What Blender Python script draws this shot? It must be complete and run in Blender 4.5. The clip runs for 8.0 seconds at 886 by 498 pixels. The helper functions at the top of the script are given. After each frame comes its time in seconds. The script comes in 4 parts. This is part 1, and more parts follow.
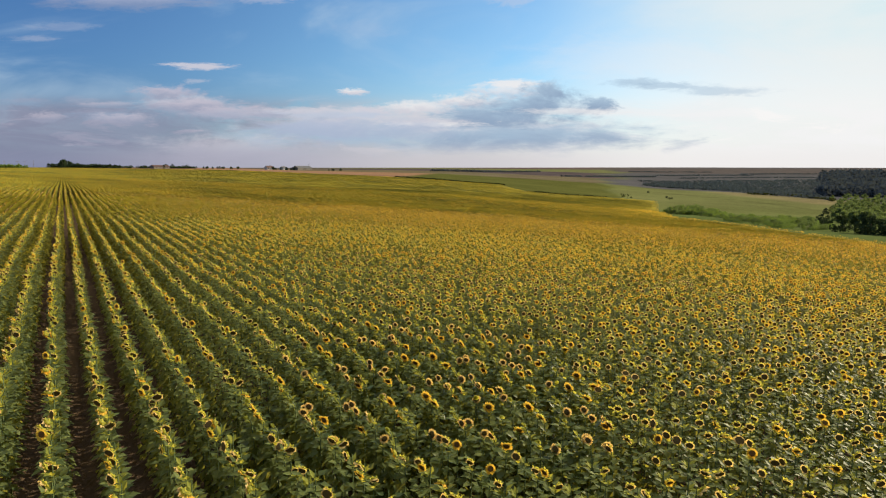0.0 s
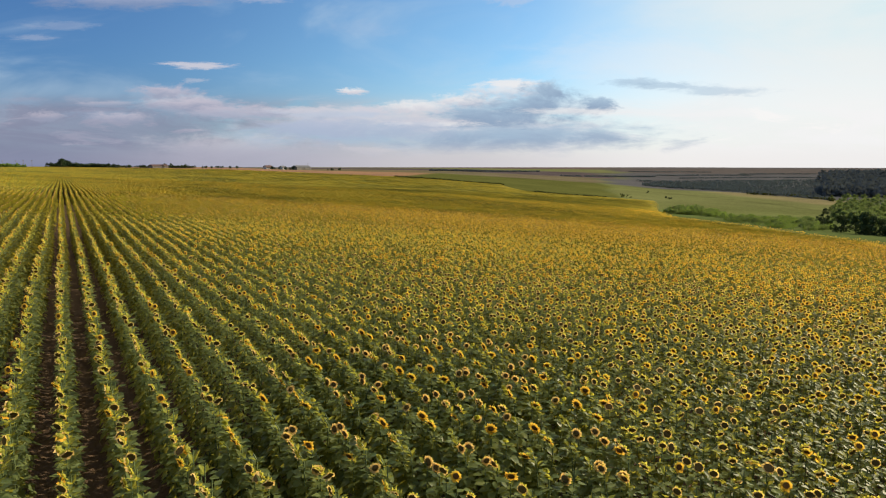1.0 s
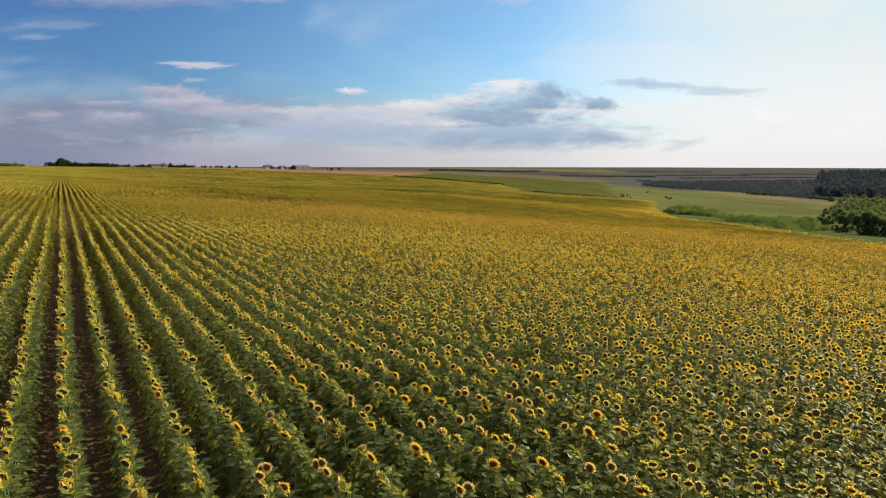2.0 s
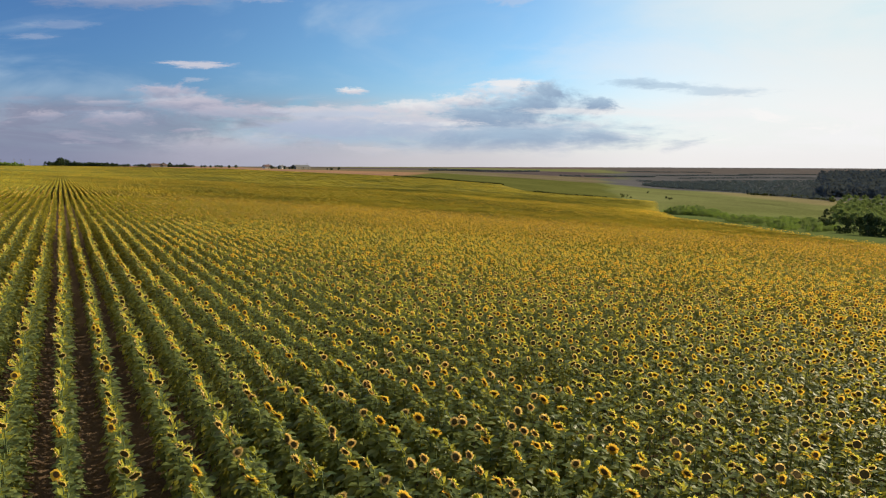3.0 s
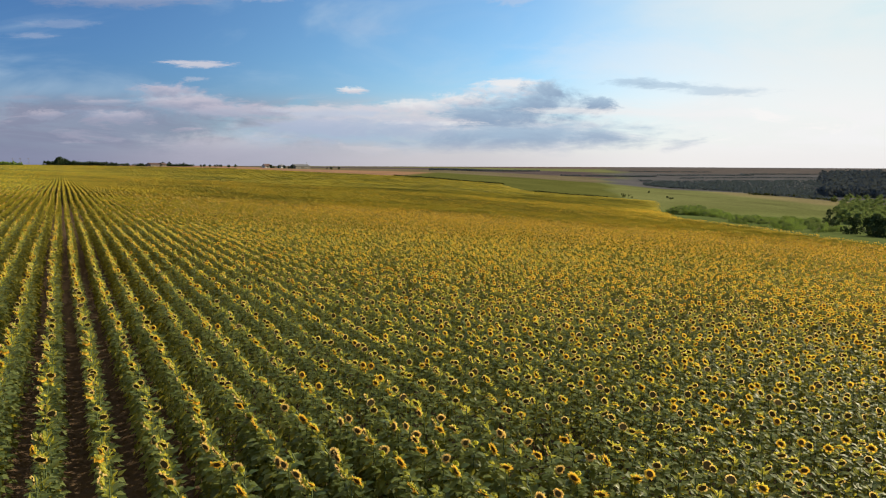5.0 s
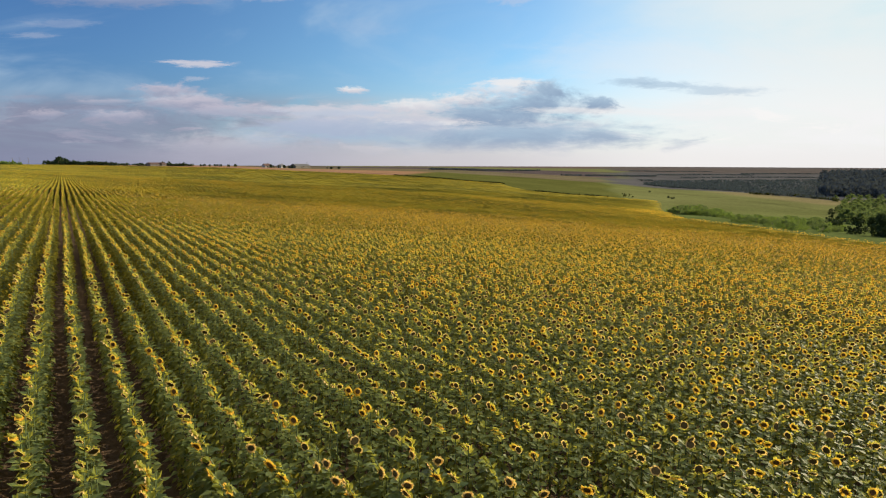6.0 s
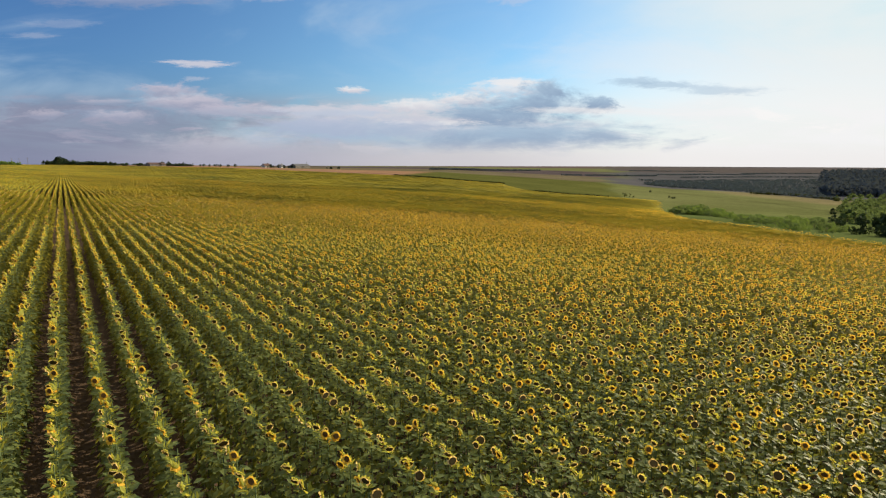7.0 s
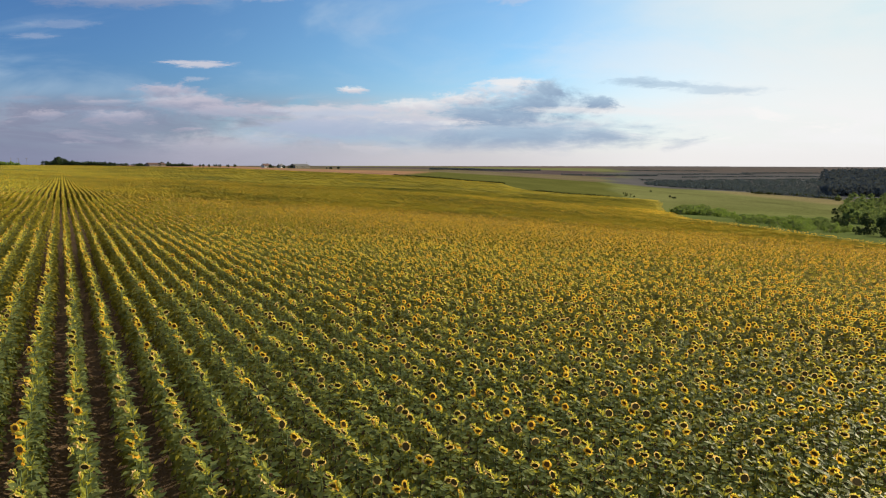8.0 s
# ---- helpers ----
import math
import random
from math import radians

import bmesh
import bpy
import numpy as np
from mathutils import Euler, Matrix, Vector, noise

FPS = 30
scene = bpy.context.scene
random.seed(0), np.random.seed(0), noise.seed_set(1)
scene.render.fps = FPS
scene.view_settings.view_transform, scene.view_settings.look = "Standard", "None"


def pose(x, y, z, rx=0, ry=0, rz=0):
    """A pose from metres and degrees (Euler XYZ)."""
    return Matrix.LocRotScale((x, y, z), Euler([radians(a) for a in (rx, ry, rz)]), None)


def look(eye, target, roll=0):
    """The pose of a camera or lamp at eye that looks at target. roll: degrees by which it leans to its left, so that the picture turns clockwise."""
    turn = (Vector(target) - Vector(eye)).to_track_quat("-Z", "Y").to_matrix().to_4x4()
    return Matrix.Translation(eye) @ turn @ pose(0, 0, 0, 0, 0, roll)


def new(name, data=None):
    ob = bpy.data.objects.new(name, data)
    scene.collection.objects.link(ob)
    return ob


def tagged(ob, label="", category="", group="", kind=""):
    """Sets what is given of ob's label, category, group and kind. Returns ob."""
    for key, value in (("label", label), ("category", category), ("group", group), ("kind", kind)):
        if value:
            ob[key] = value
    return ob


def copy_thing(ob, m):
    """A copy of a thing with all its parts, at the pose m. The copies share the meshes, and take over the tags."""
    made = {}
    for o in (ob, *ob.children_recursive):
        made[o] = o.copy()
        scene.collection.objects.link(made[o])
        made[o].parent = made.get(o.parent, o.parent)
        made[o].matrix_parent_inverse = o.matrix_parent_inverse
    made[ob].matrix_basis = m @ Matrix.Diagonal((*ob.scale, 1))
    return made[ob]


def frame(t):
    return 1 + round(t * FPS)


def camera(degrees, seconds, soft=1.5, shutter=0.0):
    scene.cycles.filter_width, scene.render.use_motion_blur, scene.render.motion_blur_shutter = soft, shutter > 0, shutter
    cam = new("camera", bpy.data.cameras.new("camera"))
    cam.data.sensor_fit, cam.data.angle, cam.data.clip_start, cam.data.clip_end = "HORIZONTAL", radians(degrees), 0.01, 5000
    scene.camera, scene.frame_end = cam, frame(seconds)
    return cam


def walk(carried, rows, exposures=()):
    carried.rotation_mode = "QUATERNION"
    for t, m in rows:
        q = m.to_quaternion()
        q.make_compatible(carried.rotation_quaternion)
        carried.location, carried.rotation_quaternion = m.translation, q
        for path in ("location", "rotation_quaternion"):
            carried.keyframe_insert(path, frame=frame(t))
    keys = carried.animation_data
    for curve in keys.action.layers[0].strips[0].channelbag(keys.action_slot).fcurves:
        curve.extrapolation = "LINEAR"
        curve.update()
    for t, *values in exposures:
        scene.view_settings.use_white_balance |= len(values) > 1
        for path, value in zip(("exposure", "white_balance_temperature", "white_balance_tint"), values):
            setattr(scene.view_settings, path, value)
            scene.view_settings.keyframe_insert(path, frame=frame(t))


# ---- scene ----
# The camera: a drone that glides low over the crop, obliquely across the rows.
# World: rows of the crop run along y, the ground falls gently towards +x.
cam = camera(73.7, 8.0, soft=1.15)
EYE, TURN = 5.2, -32.6
ROWS = [
    (0.0, 0.000, 0.000, 0.000, -7.785, 0.120, 0.011),
    (0.5, 0.012, 0.418, -0.014, -7.802, 0.150, -0.030),
    (1.0, 0.020, 0.900, -0.020, -7.816, 0.179, -0.062),
    (1.5, 0.034, 1.430, -0.019, -7.826, 0.207, -0.086),
    (3.0, 0.150, 3.240, -0.003, -7.845, 0.295, -0.097),
    (3.5, 0.185, 3.930, -0.010, -7.853, 0.313, -0.100),
    (4.0, 0.205, 4.650, -0.019, -7.860, 0.326, -0.097),
    (4.5, 0.220, 5.415, -0.035, -7.869, 0.334, -0.088),
    (6.0, 0.280, 7.880, -0.164, -7.919, 0.329, -0.050),
    (6.5, 0.312, 8.770, -0.182, -7.926, 0.314, -0.045),
    (7.0, 0.347, 9.695, -0.190, -7.929, 0.291, -0.042),
    (7.5, 0.378, 10.632, -0.190, -7.932, 0.265, -0.040),
    (8.0, 0.400, 11.580, -0.195, -7.935, 0.234, -0.036),
]
walk(cam, [(t, pose(0, 0, EYE, 0, 0, TURN) @ pose(x, y, z, 90 + p, -r, w)) for t, x, y, z, p, r, w in ROWS], [(0.0, 0.72)])

# ---- sky and sun ----
SUN_AZ, SUN_EL, HAZE_AZ = 90.0, 24.0, 78.0          # degrees: clockwise from +y, above the horizon
SKY_STRENGTH, SUN_STRENGTH = 0.0735, 5.0
FWD = (math.sin(radians(-TURN)), math.cos(radians(-TURN)))   # the way the drone looks
RGT = (FWD[1], -FWD[0])


class Nodes:
    """Short-hand for building a node tree."""

    def __init__(self, tree):
        self.tree = tree
        tree.nodes.clear()

    def put(self, value, socket):
        if isinstance(value, bpy.types.NodeSocket):
            self.tree.links.new(value, socket)
        elif value is not None:
            socket.default_value = value

    def node(self, kind, out=0, **inputs):
        n = self.tree.nodes.new(kind)
        for key, value in inputs.items():
            self.put(value, n.inputs[key.replace("_", " ")])
        return n.outputs[out]

    def math(self, op, a, b=None, c=None, clamp=False):
        n = self.tree.nodes.new("ShaderNodeMath")
        n.operation, n.use_clamp = op, clamp
        for i, v in enumerate((a, b, c)):
            self.put(v, n.inputs[i])
        return n.outputs[0]

    def dot(self, v, axis):
        n = self.tree.nodes.new("ShaderNodeVectorMath")
        n.operation = "DOT_PRODUCT"
        self.put(v, n.inputs[0])
        n.inputs[1].default_value = axis
        return n.outputs["Value"]

    def xyz(self, x, y, z):
        n = self.tree.nodes.new("ShaderNodeCombineXYZ")
        for i, v in enumerate((x, y, z)):
            self.put(v, n.inputs[i])
        return n.outputs[0]

    def smooth(self, v, lo, hi, a=0.0, b=1.0):
        n = self.tree.nodes.new("ShaderNodeMapRange")
        n.interpolation_type = "SMOOTHSTEP"
        for i, x in enumerate((v, lo, hi, a, b)):
            self.put(x, n.inputs[i])
        return n.outputs[0]

    def mix(self, fac, a, b, blend="MIX"):
        n = self.tree.nodes.new("ShaderNodeMix")
        n.data_type, n.blend_type = "RGBA", blend
        self.put(fac, n.inputs[0])
        for i, v in ((6, a), (7, b)):
            if isinstance(v, tuple):
                v = (*v[:3], 1.0)
            self.put(v, n.inputs[i])
        return n.outputs[2]

    def noise(self, vector, scale, detail=4.0, rough=0.55, distortion=0.0):
        n = self.tree.nodes.new("ShaderNodeTexNoise")
        self.put(vector, n.inputs["Vector"])
        for key, v in (("Scale", scale), ("Detail", detail), ("Roughness", rough), ("Distortion", distortion)):
            n.inputs[key].default_value = v
        return n.outputs["Fac"]


def make_sky():
    world = bpy.data.worlds.new("summer_sky")
    scene.world = world
    world.use_nodes = True
    n = Nodes(world.node_tree)
    sky = world.node_tree.nodes.new("ShaderNodeTexSky")
    sky.sky_type, sky.sun_disc = "NISHITA", False
    sky.sun_elevation, sky.sun_rotation = radians(SUN_EL), radians(SUN_AZ)
    sky.air_density, sky.dust_density, sky.ozone_density = 1.0, 0.8, 2.0
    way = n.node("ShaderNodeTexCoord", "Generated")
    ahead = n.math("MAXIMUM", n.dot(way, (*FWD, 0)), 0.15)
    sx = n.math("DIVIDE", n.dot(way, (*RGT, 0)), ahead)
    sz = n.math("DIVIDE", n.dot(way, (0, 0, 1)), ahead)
    low = (math.sin(radians(HAZE_AZ)) * math.cos(radians(11)), math.cos(radians(HAZE_AZ)) * math.cos(radians(11)), math.sin(radians(11)))
    near_sun = n.math("MAXIMUM", n.dot(way, low), 0.0)      # the haze is brightest low under the sun
    wide = n.smooth(near_sun, 0.72, 0.985)
    flat = n.xyz(sx, n.math("MULTIPLY", sz, 3.2), 0.0)
    # the clear air, hazier towards the horizon and the sun
    colour = n.mix(1.0, sky.outputs[0], n.mix(n.smooth(near_sun, 0.15, 0.85), (0.34, 0.57, 0.89), (0.74, 1.05, 1.22)), "MULTIPLY")
    broad = n.smooth(near_sun, 0.30, 0.97)
    haze_low = n.math("POWER", n.smooth(sz, 0.20, -0.01), 1.6)
    haze_colour = n.mix(broad, (1.7, 1.8, 2.62), (7.25, 7.1, 7.05))
    colour = n.mix(n.math("MULTIPLY", haze_low, 0.85), colour, haze_colour)
    glow = n.math("MULTIPLY", n.smooth(near_sun, 0.78, 0.99), 0.93)
    colour = n.mix(glow, colour, n.mix(n.smooth(sz, 0.10, 0.27), (7.2, 7.15, 7.1), (5.5, 6.75, 6.95)))
    # thin veils of cirrus, thicker towards the sun
    veil = n.smooth(n.math("ADD", n.noise(flat, 2.6, 5.0, 0.55, 0.6), n.math("MULTIPLY", wide, 0.16)), 0.46, 0.80, 0.0, 0.6)
    colour = n.mix(veil, colour, n.mix(wide, (4.6, 5.6, 6.6), (7.2, 7.25, 7.15)))
    # an unseen bright cloud layer overhead, added to fill the shaded sides of the rows
    fill_sheet = n.smooth(n.math("ADD", n.dot(way, (0, 0, 1)), n.math("MULTIPLY", n.noise(way, 3.0, 4.0), 0.25)), 0.38, 0.80, 0.0, 0.52)
    colour = n.mix(fill_sheet, colour, (6.6, 6.9, 7.1))
    # broken grey layers low over the horizon
    layer = n.noise(n.xyz(n.math("MULTIPLY", sx, 1.0), n.math("MULTIPLY", sz, 5.5), 0.4), 5.0, 6.0, 0.6, 0.8)
    band = n.math("MULTIPLY", n.smooth(sz, 0.125, 0.085), n.smooth(sz, 0.0, 0.05))
    layers = n.math("MULTIPLY", n.smooth(layer, 0.40, 0.58, 0.0, 0.75), band)
    colour = n.mix(layers, colour, n.mix(broad, (1.55, 1.7, 2.55), (7.5, 7.45, 7.5)))
    bright = n.math("MULTIPLY", n.smooth(n.noise(n.xyz(sx, n.math("MULTIPLY", sz, 4.5), 7.0), 8.0, 6.0, 0.62, 0.6), 0.54, 0.66, 0.0, 0.7), band)
    colour = n.mix(bright, colour, n.mix(broad, (4.2, 3.95, 4.8), (7.9, 7.7, 7.6)))
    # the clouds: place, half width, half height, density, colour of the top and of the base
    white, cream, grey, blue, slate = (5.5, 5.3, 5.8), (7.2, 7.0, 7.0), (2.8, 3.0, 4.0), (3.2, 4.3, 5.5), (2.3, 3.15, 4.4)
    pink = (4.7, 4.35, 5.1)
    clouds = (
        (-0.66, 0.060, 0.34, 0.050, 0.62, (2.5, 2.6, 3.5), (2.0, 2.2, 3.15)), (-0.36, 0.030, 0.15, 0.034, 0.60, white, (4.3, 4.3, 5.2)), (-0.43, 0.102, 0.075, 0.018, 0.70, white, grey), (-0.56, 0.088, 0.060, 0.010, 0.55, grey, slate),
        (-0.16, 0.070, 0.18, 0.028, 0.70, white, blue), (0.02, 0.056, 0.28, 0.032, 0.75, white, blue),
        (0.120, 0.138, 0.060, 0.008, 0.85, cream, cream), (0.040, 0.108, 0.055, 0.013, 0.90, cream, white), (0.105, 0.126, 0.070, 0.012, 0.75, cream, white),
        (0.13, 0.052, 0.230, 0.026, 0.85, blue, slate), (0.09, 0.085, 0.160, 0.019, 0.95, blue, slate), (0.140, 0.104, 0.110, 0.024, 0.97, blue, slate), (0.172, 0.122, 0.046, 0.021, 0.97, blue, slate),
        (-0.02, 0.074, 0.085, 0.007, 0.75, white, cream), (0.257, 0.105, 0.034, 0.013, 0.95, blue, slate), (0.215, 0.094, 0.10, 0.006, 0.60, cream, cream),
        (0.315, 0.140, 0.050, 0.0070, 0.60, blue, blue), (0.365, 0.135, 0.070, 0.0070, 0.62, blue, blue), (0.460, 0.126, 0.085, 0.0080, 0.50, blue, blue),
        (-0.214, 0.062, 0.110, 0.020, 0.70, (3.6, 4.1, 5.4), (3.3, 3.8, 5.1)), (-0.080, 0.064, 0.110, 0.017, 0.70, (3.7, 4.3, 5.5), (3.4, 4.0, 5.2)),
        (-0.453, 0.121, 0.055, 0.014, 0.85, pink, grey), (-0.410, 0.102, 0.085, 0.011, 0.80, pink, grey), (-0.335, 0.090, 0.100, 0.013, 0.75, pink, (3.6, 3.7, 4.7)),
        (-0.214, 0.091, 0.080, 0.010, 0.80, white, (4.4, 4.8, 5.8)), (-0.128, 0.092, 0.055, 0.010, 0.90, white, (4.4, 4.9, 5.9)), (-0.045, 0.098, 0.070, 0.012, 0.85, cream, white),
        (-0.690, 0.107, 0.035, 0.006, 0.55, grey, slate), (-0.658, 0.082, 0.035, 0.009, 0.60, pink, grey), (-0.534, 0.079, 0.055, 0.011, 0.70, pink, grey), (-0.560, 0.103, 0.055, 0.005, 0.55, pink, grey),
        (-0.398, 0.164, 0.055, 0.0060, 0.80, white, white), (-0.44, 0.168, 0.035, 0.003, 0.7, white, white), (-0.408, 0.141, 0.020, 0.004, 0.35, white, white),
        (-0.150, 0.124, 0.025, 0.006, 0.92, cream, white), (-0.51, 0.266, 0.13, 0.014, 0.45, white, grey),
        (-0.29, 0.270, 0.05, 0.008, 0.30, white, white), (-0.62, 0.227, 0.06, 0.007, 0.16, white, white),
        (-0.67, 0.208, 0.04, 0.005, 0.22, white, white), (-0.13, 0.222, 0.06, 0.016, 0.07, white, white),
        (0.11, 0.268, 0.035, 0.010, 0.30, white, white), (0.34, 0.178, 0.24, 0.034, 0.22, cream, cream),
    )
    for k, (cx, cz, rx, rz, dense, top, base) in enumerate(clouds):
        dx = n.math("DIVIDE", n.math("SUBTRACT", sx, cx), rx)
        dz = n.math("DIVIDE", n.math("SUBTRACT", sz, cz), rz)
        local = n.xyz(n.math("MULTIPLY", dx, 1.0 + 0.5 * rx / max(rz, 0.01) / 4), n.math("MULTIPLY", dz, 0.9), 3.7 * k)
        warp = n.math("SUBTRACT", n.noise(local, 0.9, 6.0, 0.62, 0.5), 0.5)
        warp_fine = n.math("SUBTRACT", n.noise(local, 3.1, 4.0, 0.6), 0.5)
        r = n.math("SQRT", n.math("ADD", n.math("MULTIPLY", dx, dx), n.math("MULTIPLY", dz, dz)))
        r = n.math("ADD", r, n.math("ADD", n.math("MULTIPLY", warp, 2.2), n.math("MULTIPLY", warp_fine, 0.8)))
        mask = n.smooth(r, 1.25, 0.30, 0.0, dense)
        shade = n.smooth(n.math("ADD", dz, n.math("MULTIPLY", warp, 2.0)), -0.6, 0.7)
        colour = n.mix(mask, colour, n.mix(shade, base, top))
    # the pale lilac air just over the horizon, in front of the clouds
    low_air = n.mix(n.smooth(sx, -0.70, -0.36), (2.0, 2.15, 3.15), (3.4, 3.35, 4.1))
    low_air = n.mix(n.smooth(sx, -0.36, 0.0), low_air, (5.0, 4.75, 5.1))
    low_air = n.mix(n.smooth(sx, 0.0, 0.42), low_air, (7.2, 6.95, 6.9))
    colour = n.mix(n.smooth(sz, 0.052, 0.010, 0.0, 0.82), colour, low_air)
    back = n.node("ShaderNodeBackground", Color=colour, Strength=SKY_STRENGTH)
    world.node_tree.links.new(back, world.node_tree.nodes.new("ShaderNodeOutputWorld").inputs[0])


make_sky()
sun_data = bpy.data.lights.new("sun", "SUN")
sun_data.energy, sun_data.angle, sun_data.color = SUN_STRENGTH, radians(0.6), (1.0, 0.85, 0.57)
sun_lamp = new("sun", sun_data)
sun_lamp.matrix_world = look((0, 0, 60), (-math.sin(radians(SUN_AZ)) * math.cos(radians(SUN_EL)), -math.cos(radians(SUN_AZ)) * math.cos(radians(SUN_EL)), 60 - math.sin(radians(SUN_EL))))


# ---- materials ----
def material(name):
    m = bpy.data.materials.new(name)
    m.use_nodes = True
    return m, Nodes(m.node_tree)


def finish(m, n, shader):
    m.node_tree.links.new(shader, m.node_tree.nodes.new("ShaderNodeOutputMaterial").inputs[0])
    return m


def bump(n, height, strength, distance):
    return n.node("ShaderNodeBump", Height=height, Strength=strength, Distance=distance)


def place(n):
    return n.node("ShaderNodeNewGeometry", "Position")


def chance(n, joined):
    """A random number for each object, or for each loose piece of a joined mesh."""
    return n.node("ShaderNodeNewGeometry", "Random Per Island") if joined else n.node("ShaderNodeObjectInfo", "Random")


def thin_plant(name, dark, light, through_colour, share, rough, joined, spec=0.4):
    m, n = material(name)
    rnd = chance(n, joined)
    p = place(n)
    grain = n.noise(p, 45.0, 3.0)
    fac = n.math("ADD", n.math("MULTIPLY", rnd, 0.7), n.math("MULTIPLY", grain, 0.3))
    colour = n.mix(fac, dark, light)
    shiny = n.node("ShaderNodeBsdfPrincipled", Base_Color=colour, Roughness=rough, Specular_IOR_Level=spec, Normal=bump(n, grain, 0.35, 0.01))
    glow = n.node("ShaderNodeBsdfTranslucent", Color=n.mix(rnd, tuple(c * 0.75 for c in through_colour), through_colour))
    return finish(m, n, mix_shader(n, share, shiny, glow))


def mix_shader(n, share, a, b):
    s = n.tree.nodes.new("ShaderNodeMixShader")
    n.put(share, s.inputs[0]), n.put(a, s.inputs[1]), n.put(b, s.inputs[2])
    return s.outputs[0]


def solid(name, dark, light, scale, rough, joined=False, relief=0.4, distance=0.02, spec=0.3):
    m, n = material(name)
    p = place(n)
    a, b = n.noise(p, scale, 5.0), n.noise(p, scale * 0.13, 3.0)
    fac = n.math("ADD", n.math("MULTIPLY", a, 0.5), n.math("ADD", n.math("MULTIPLY", b, 0.4), n.math("MULTIPLY", chance(n, joined), 0.25)))
    colour = n.mix(n.smooth(fac, 0.3, 0.85), dark, light)
    return finish(m, n, n.node("ShaderNodeBsdfPrincipled", Base_Color=colour, Roughness=rough, Specular_IOR_Level=spec, Normal=bump(n, a, relief, distance)))


def land_material():
    """Bare soil, stubble, meadow and scrub: the colour of each field stored on the ground, with clods and tufts."""
    m, n = material("land")
    base = n.tree.nodes.new("ShaderNodeVertexColor")
    base.layer_name = "field"
    p = place(n)
    big, mid, small = n.noise(p, 0.012, 4.0), n.noise(p, 0.35, 5.0), n.noise(p, 14.0, 6.0, 0.7)
    tone = n.math("ADD", n.math("MULTIPLY", big, 0.6), n.math("ADD", n.math("MULTIPLY", mid, 0.5), n.math("MULTIPLY", small, 0.5)))
    scale = n.smooth(tone, 0.45, 1.15, 0.62, 1.4)
    colour = n.mix(1.0, base.outputs[0], n.xyz(scale, scale, scale), "MULTIPLY")
    return finish(m, n, n.node("ShaderNodeBsdfPrincipled", Base_Color=colour, Roughness=1.0, Specular_IOR_Level=0.0, Normal=bump(n, small, 0.9, 0.05)))


def canopy_material(name, dark, light):
    """Far rows of the crop: green leaf, with the gold of many heads."""
    m, n = material(name)
    p = place(n)
    heads = n.noise(p, 1.6, 4.0, 0.75)
    drift = n.math("ADD", n.math("MULTIPLY", n.noise(p, 0.018, 5.0, 0.6), 1.1), n.math("MULTIPLY", n.noise(p, 0.11, 3.0), 0.35))
    colour = n.mix(n.smooth(n.math("ADD", n.math("MULTIPLY", heads, 0.8), drift), 0.78, 1.42), dark, light)
    front = n.node("ShaderNodeBsdfPrincipled", Base_Color=colour, Roughness=0.9, Specular_IOR_Level=0.03, Normal=bump(n, n.noise(p, 5.0, 4.0), 0.4, 0.1))
    glow = n.node("ShaderNodeBsdfTranslucent", Color=colour)
    return finish(m, n, mix_shader(n, 0.3, front, glow))


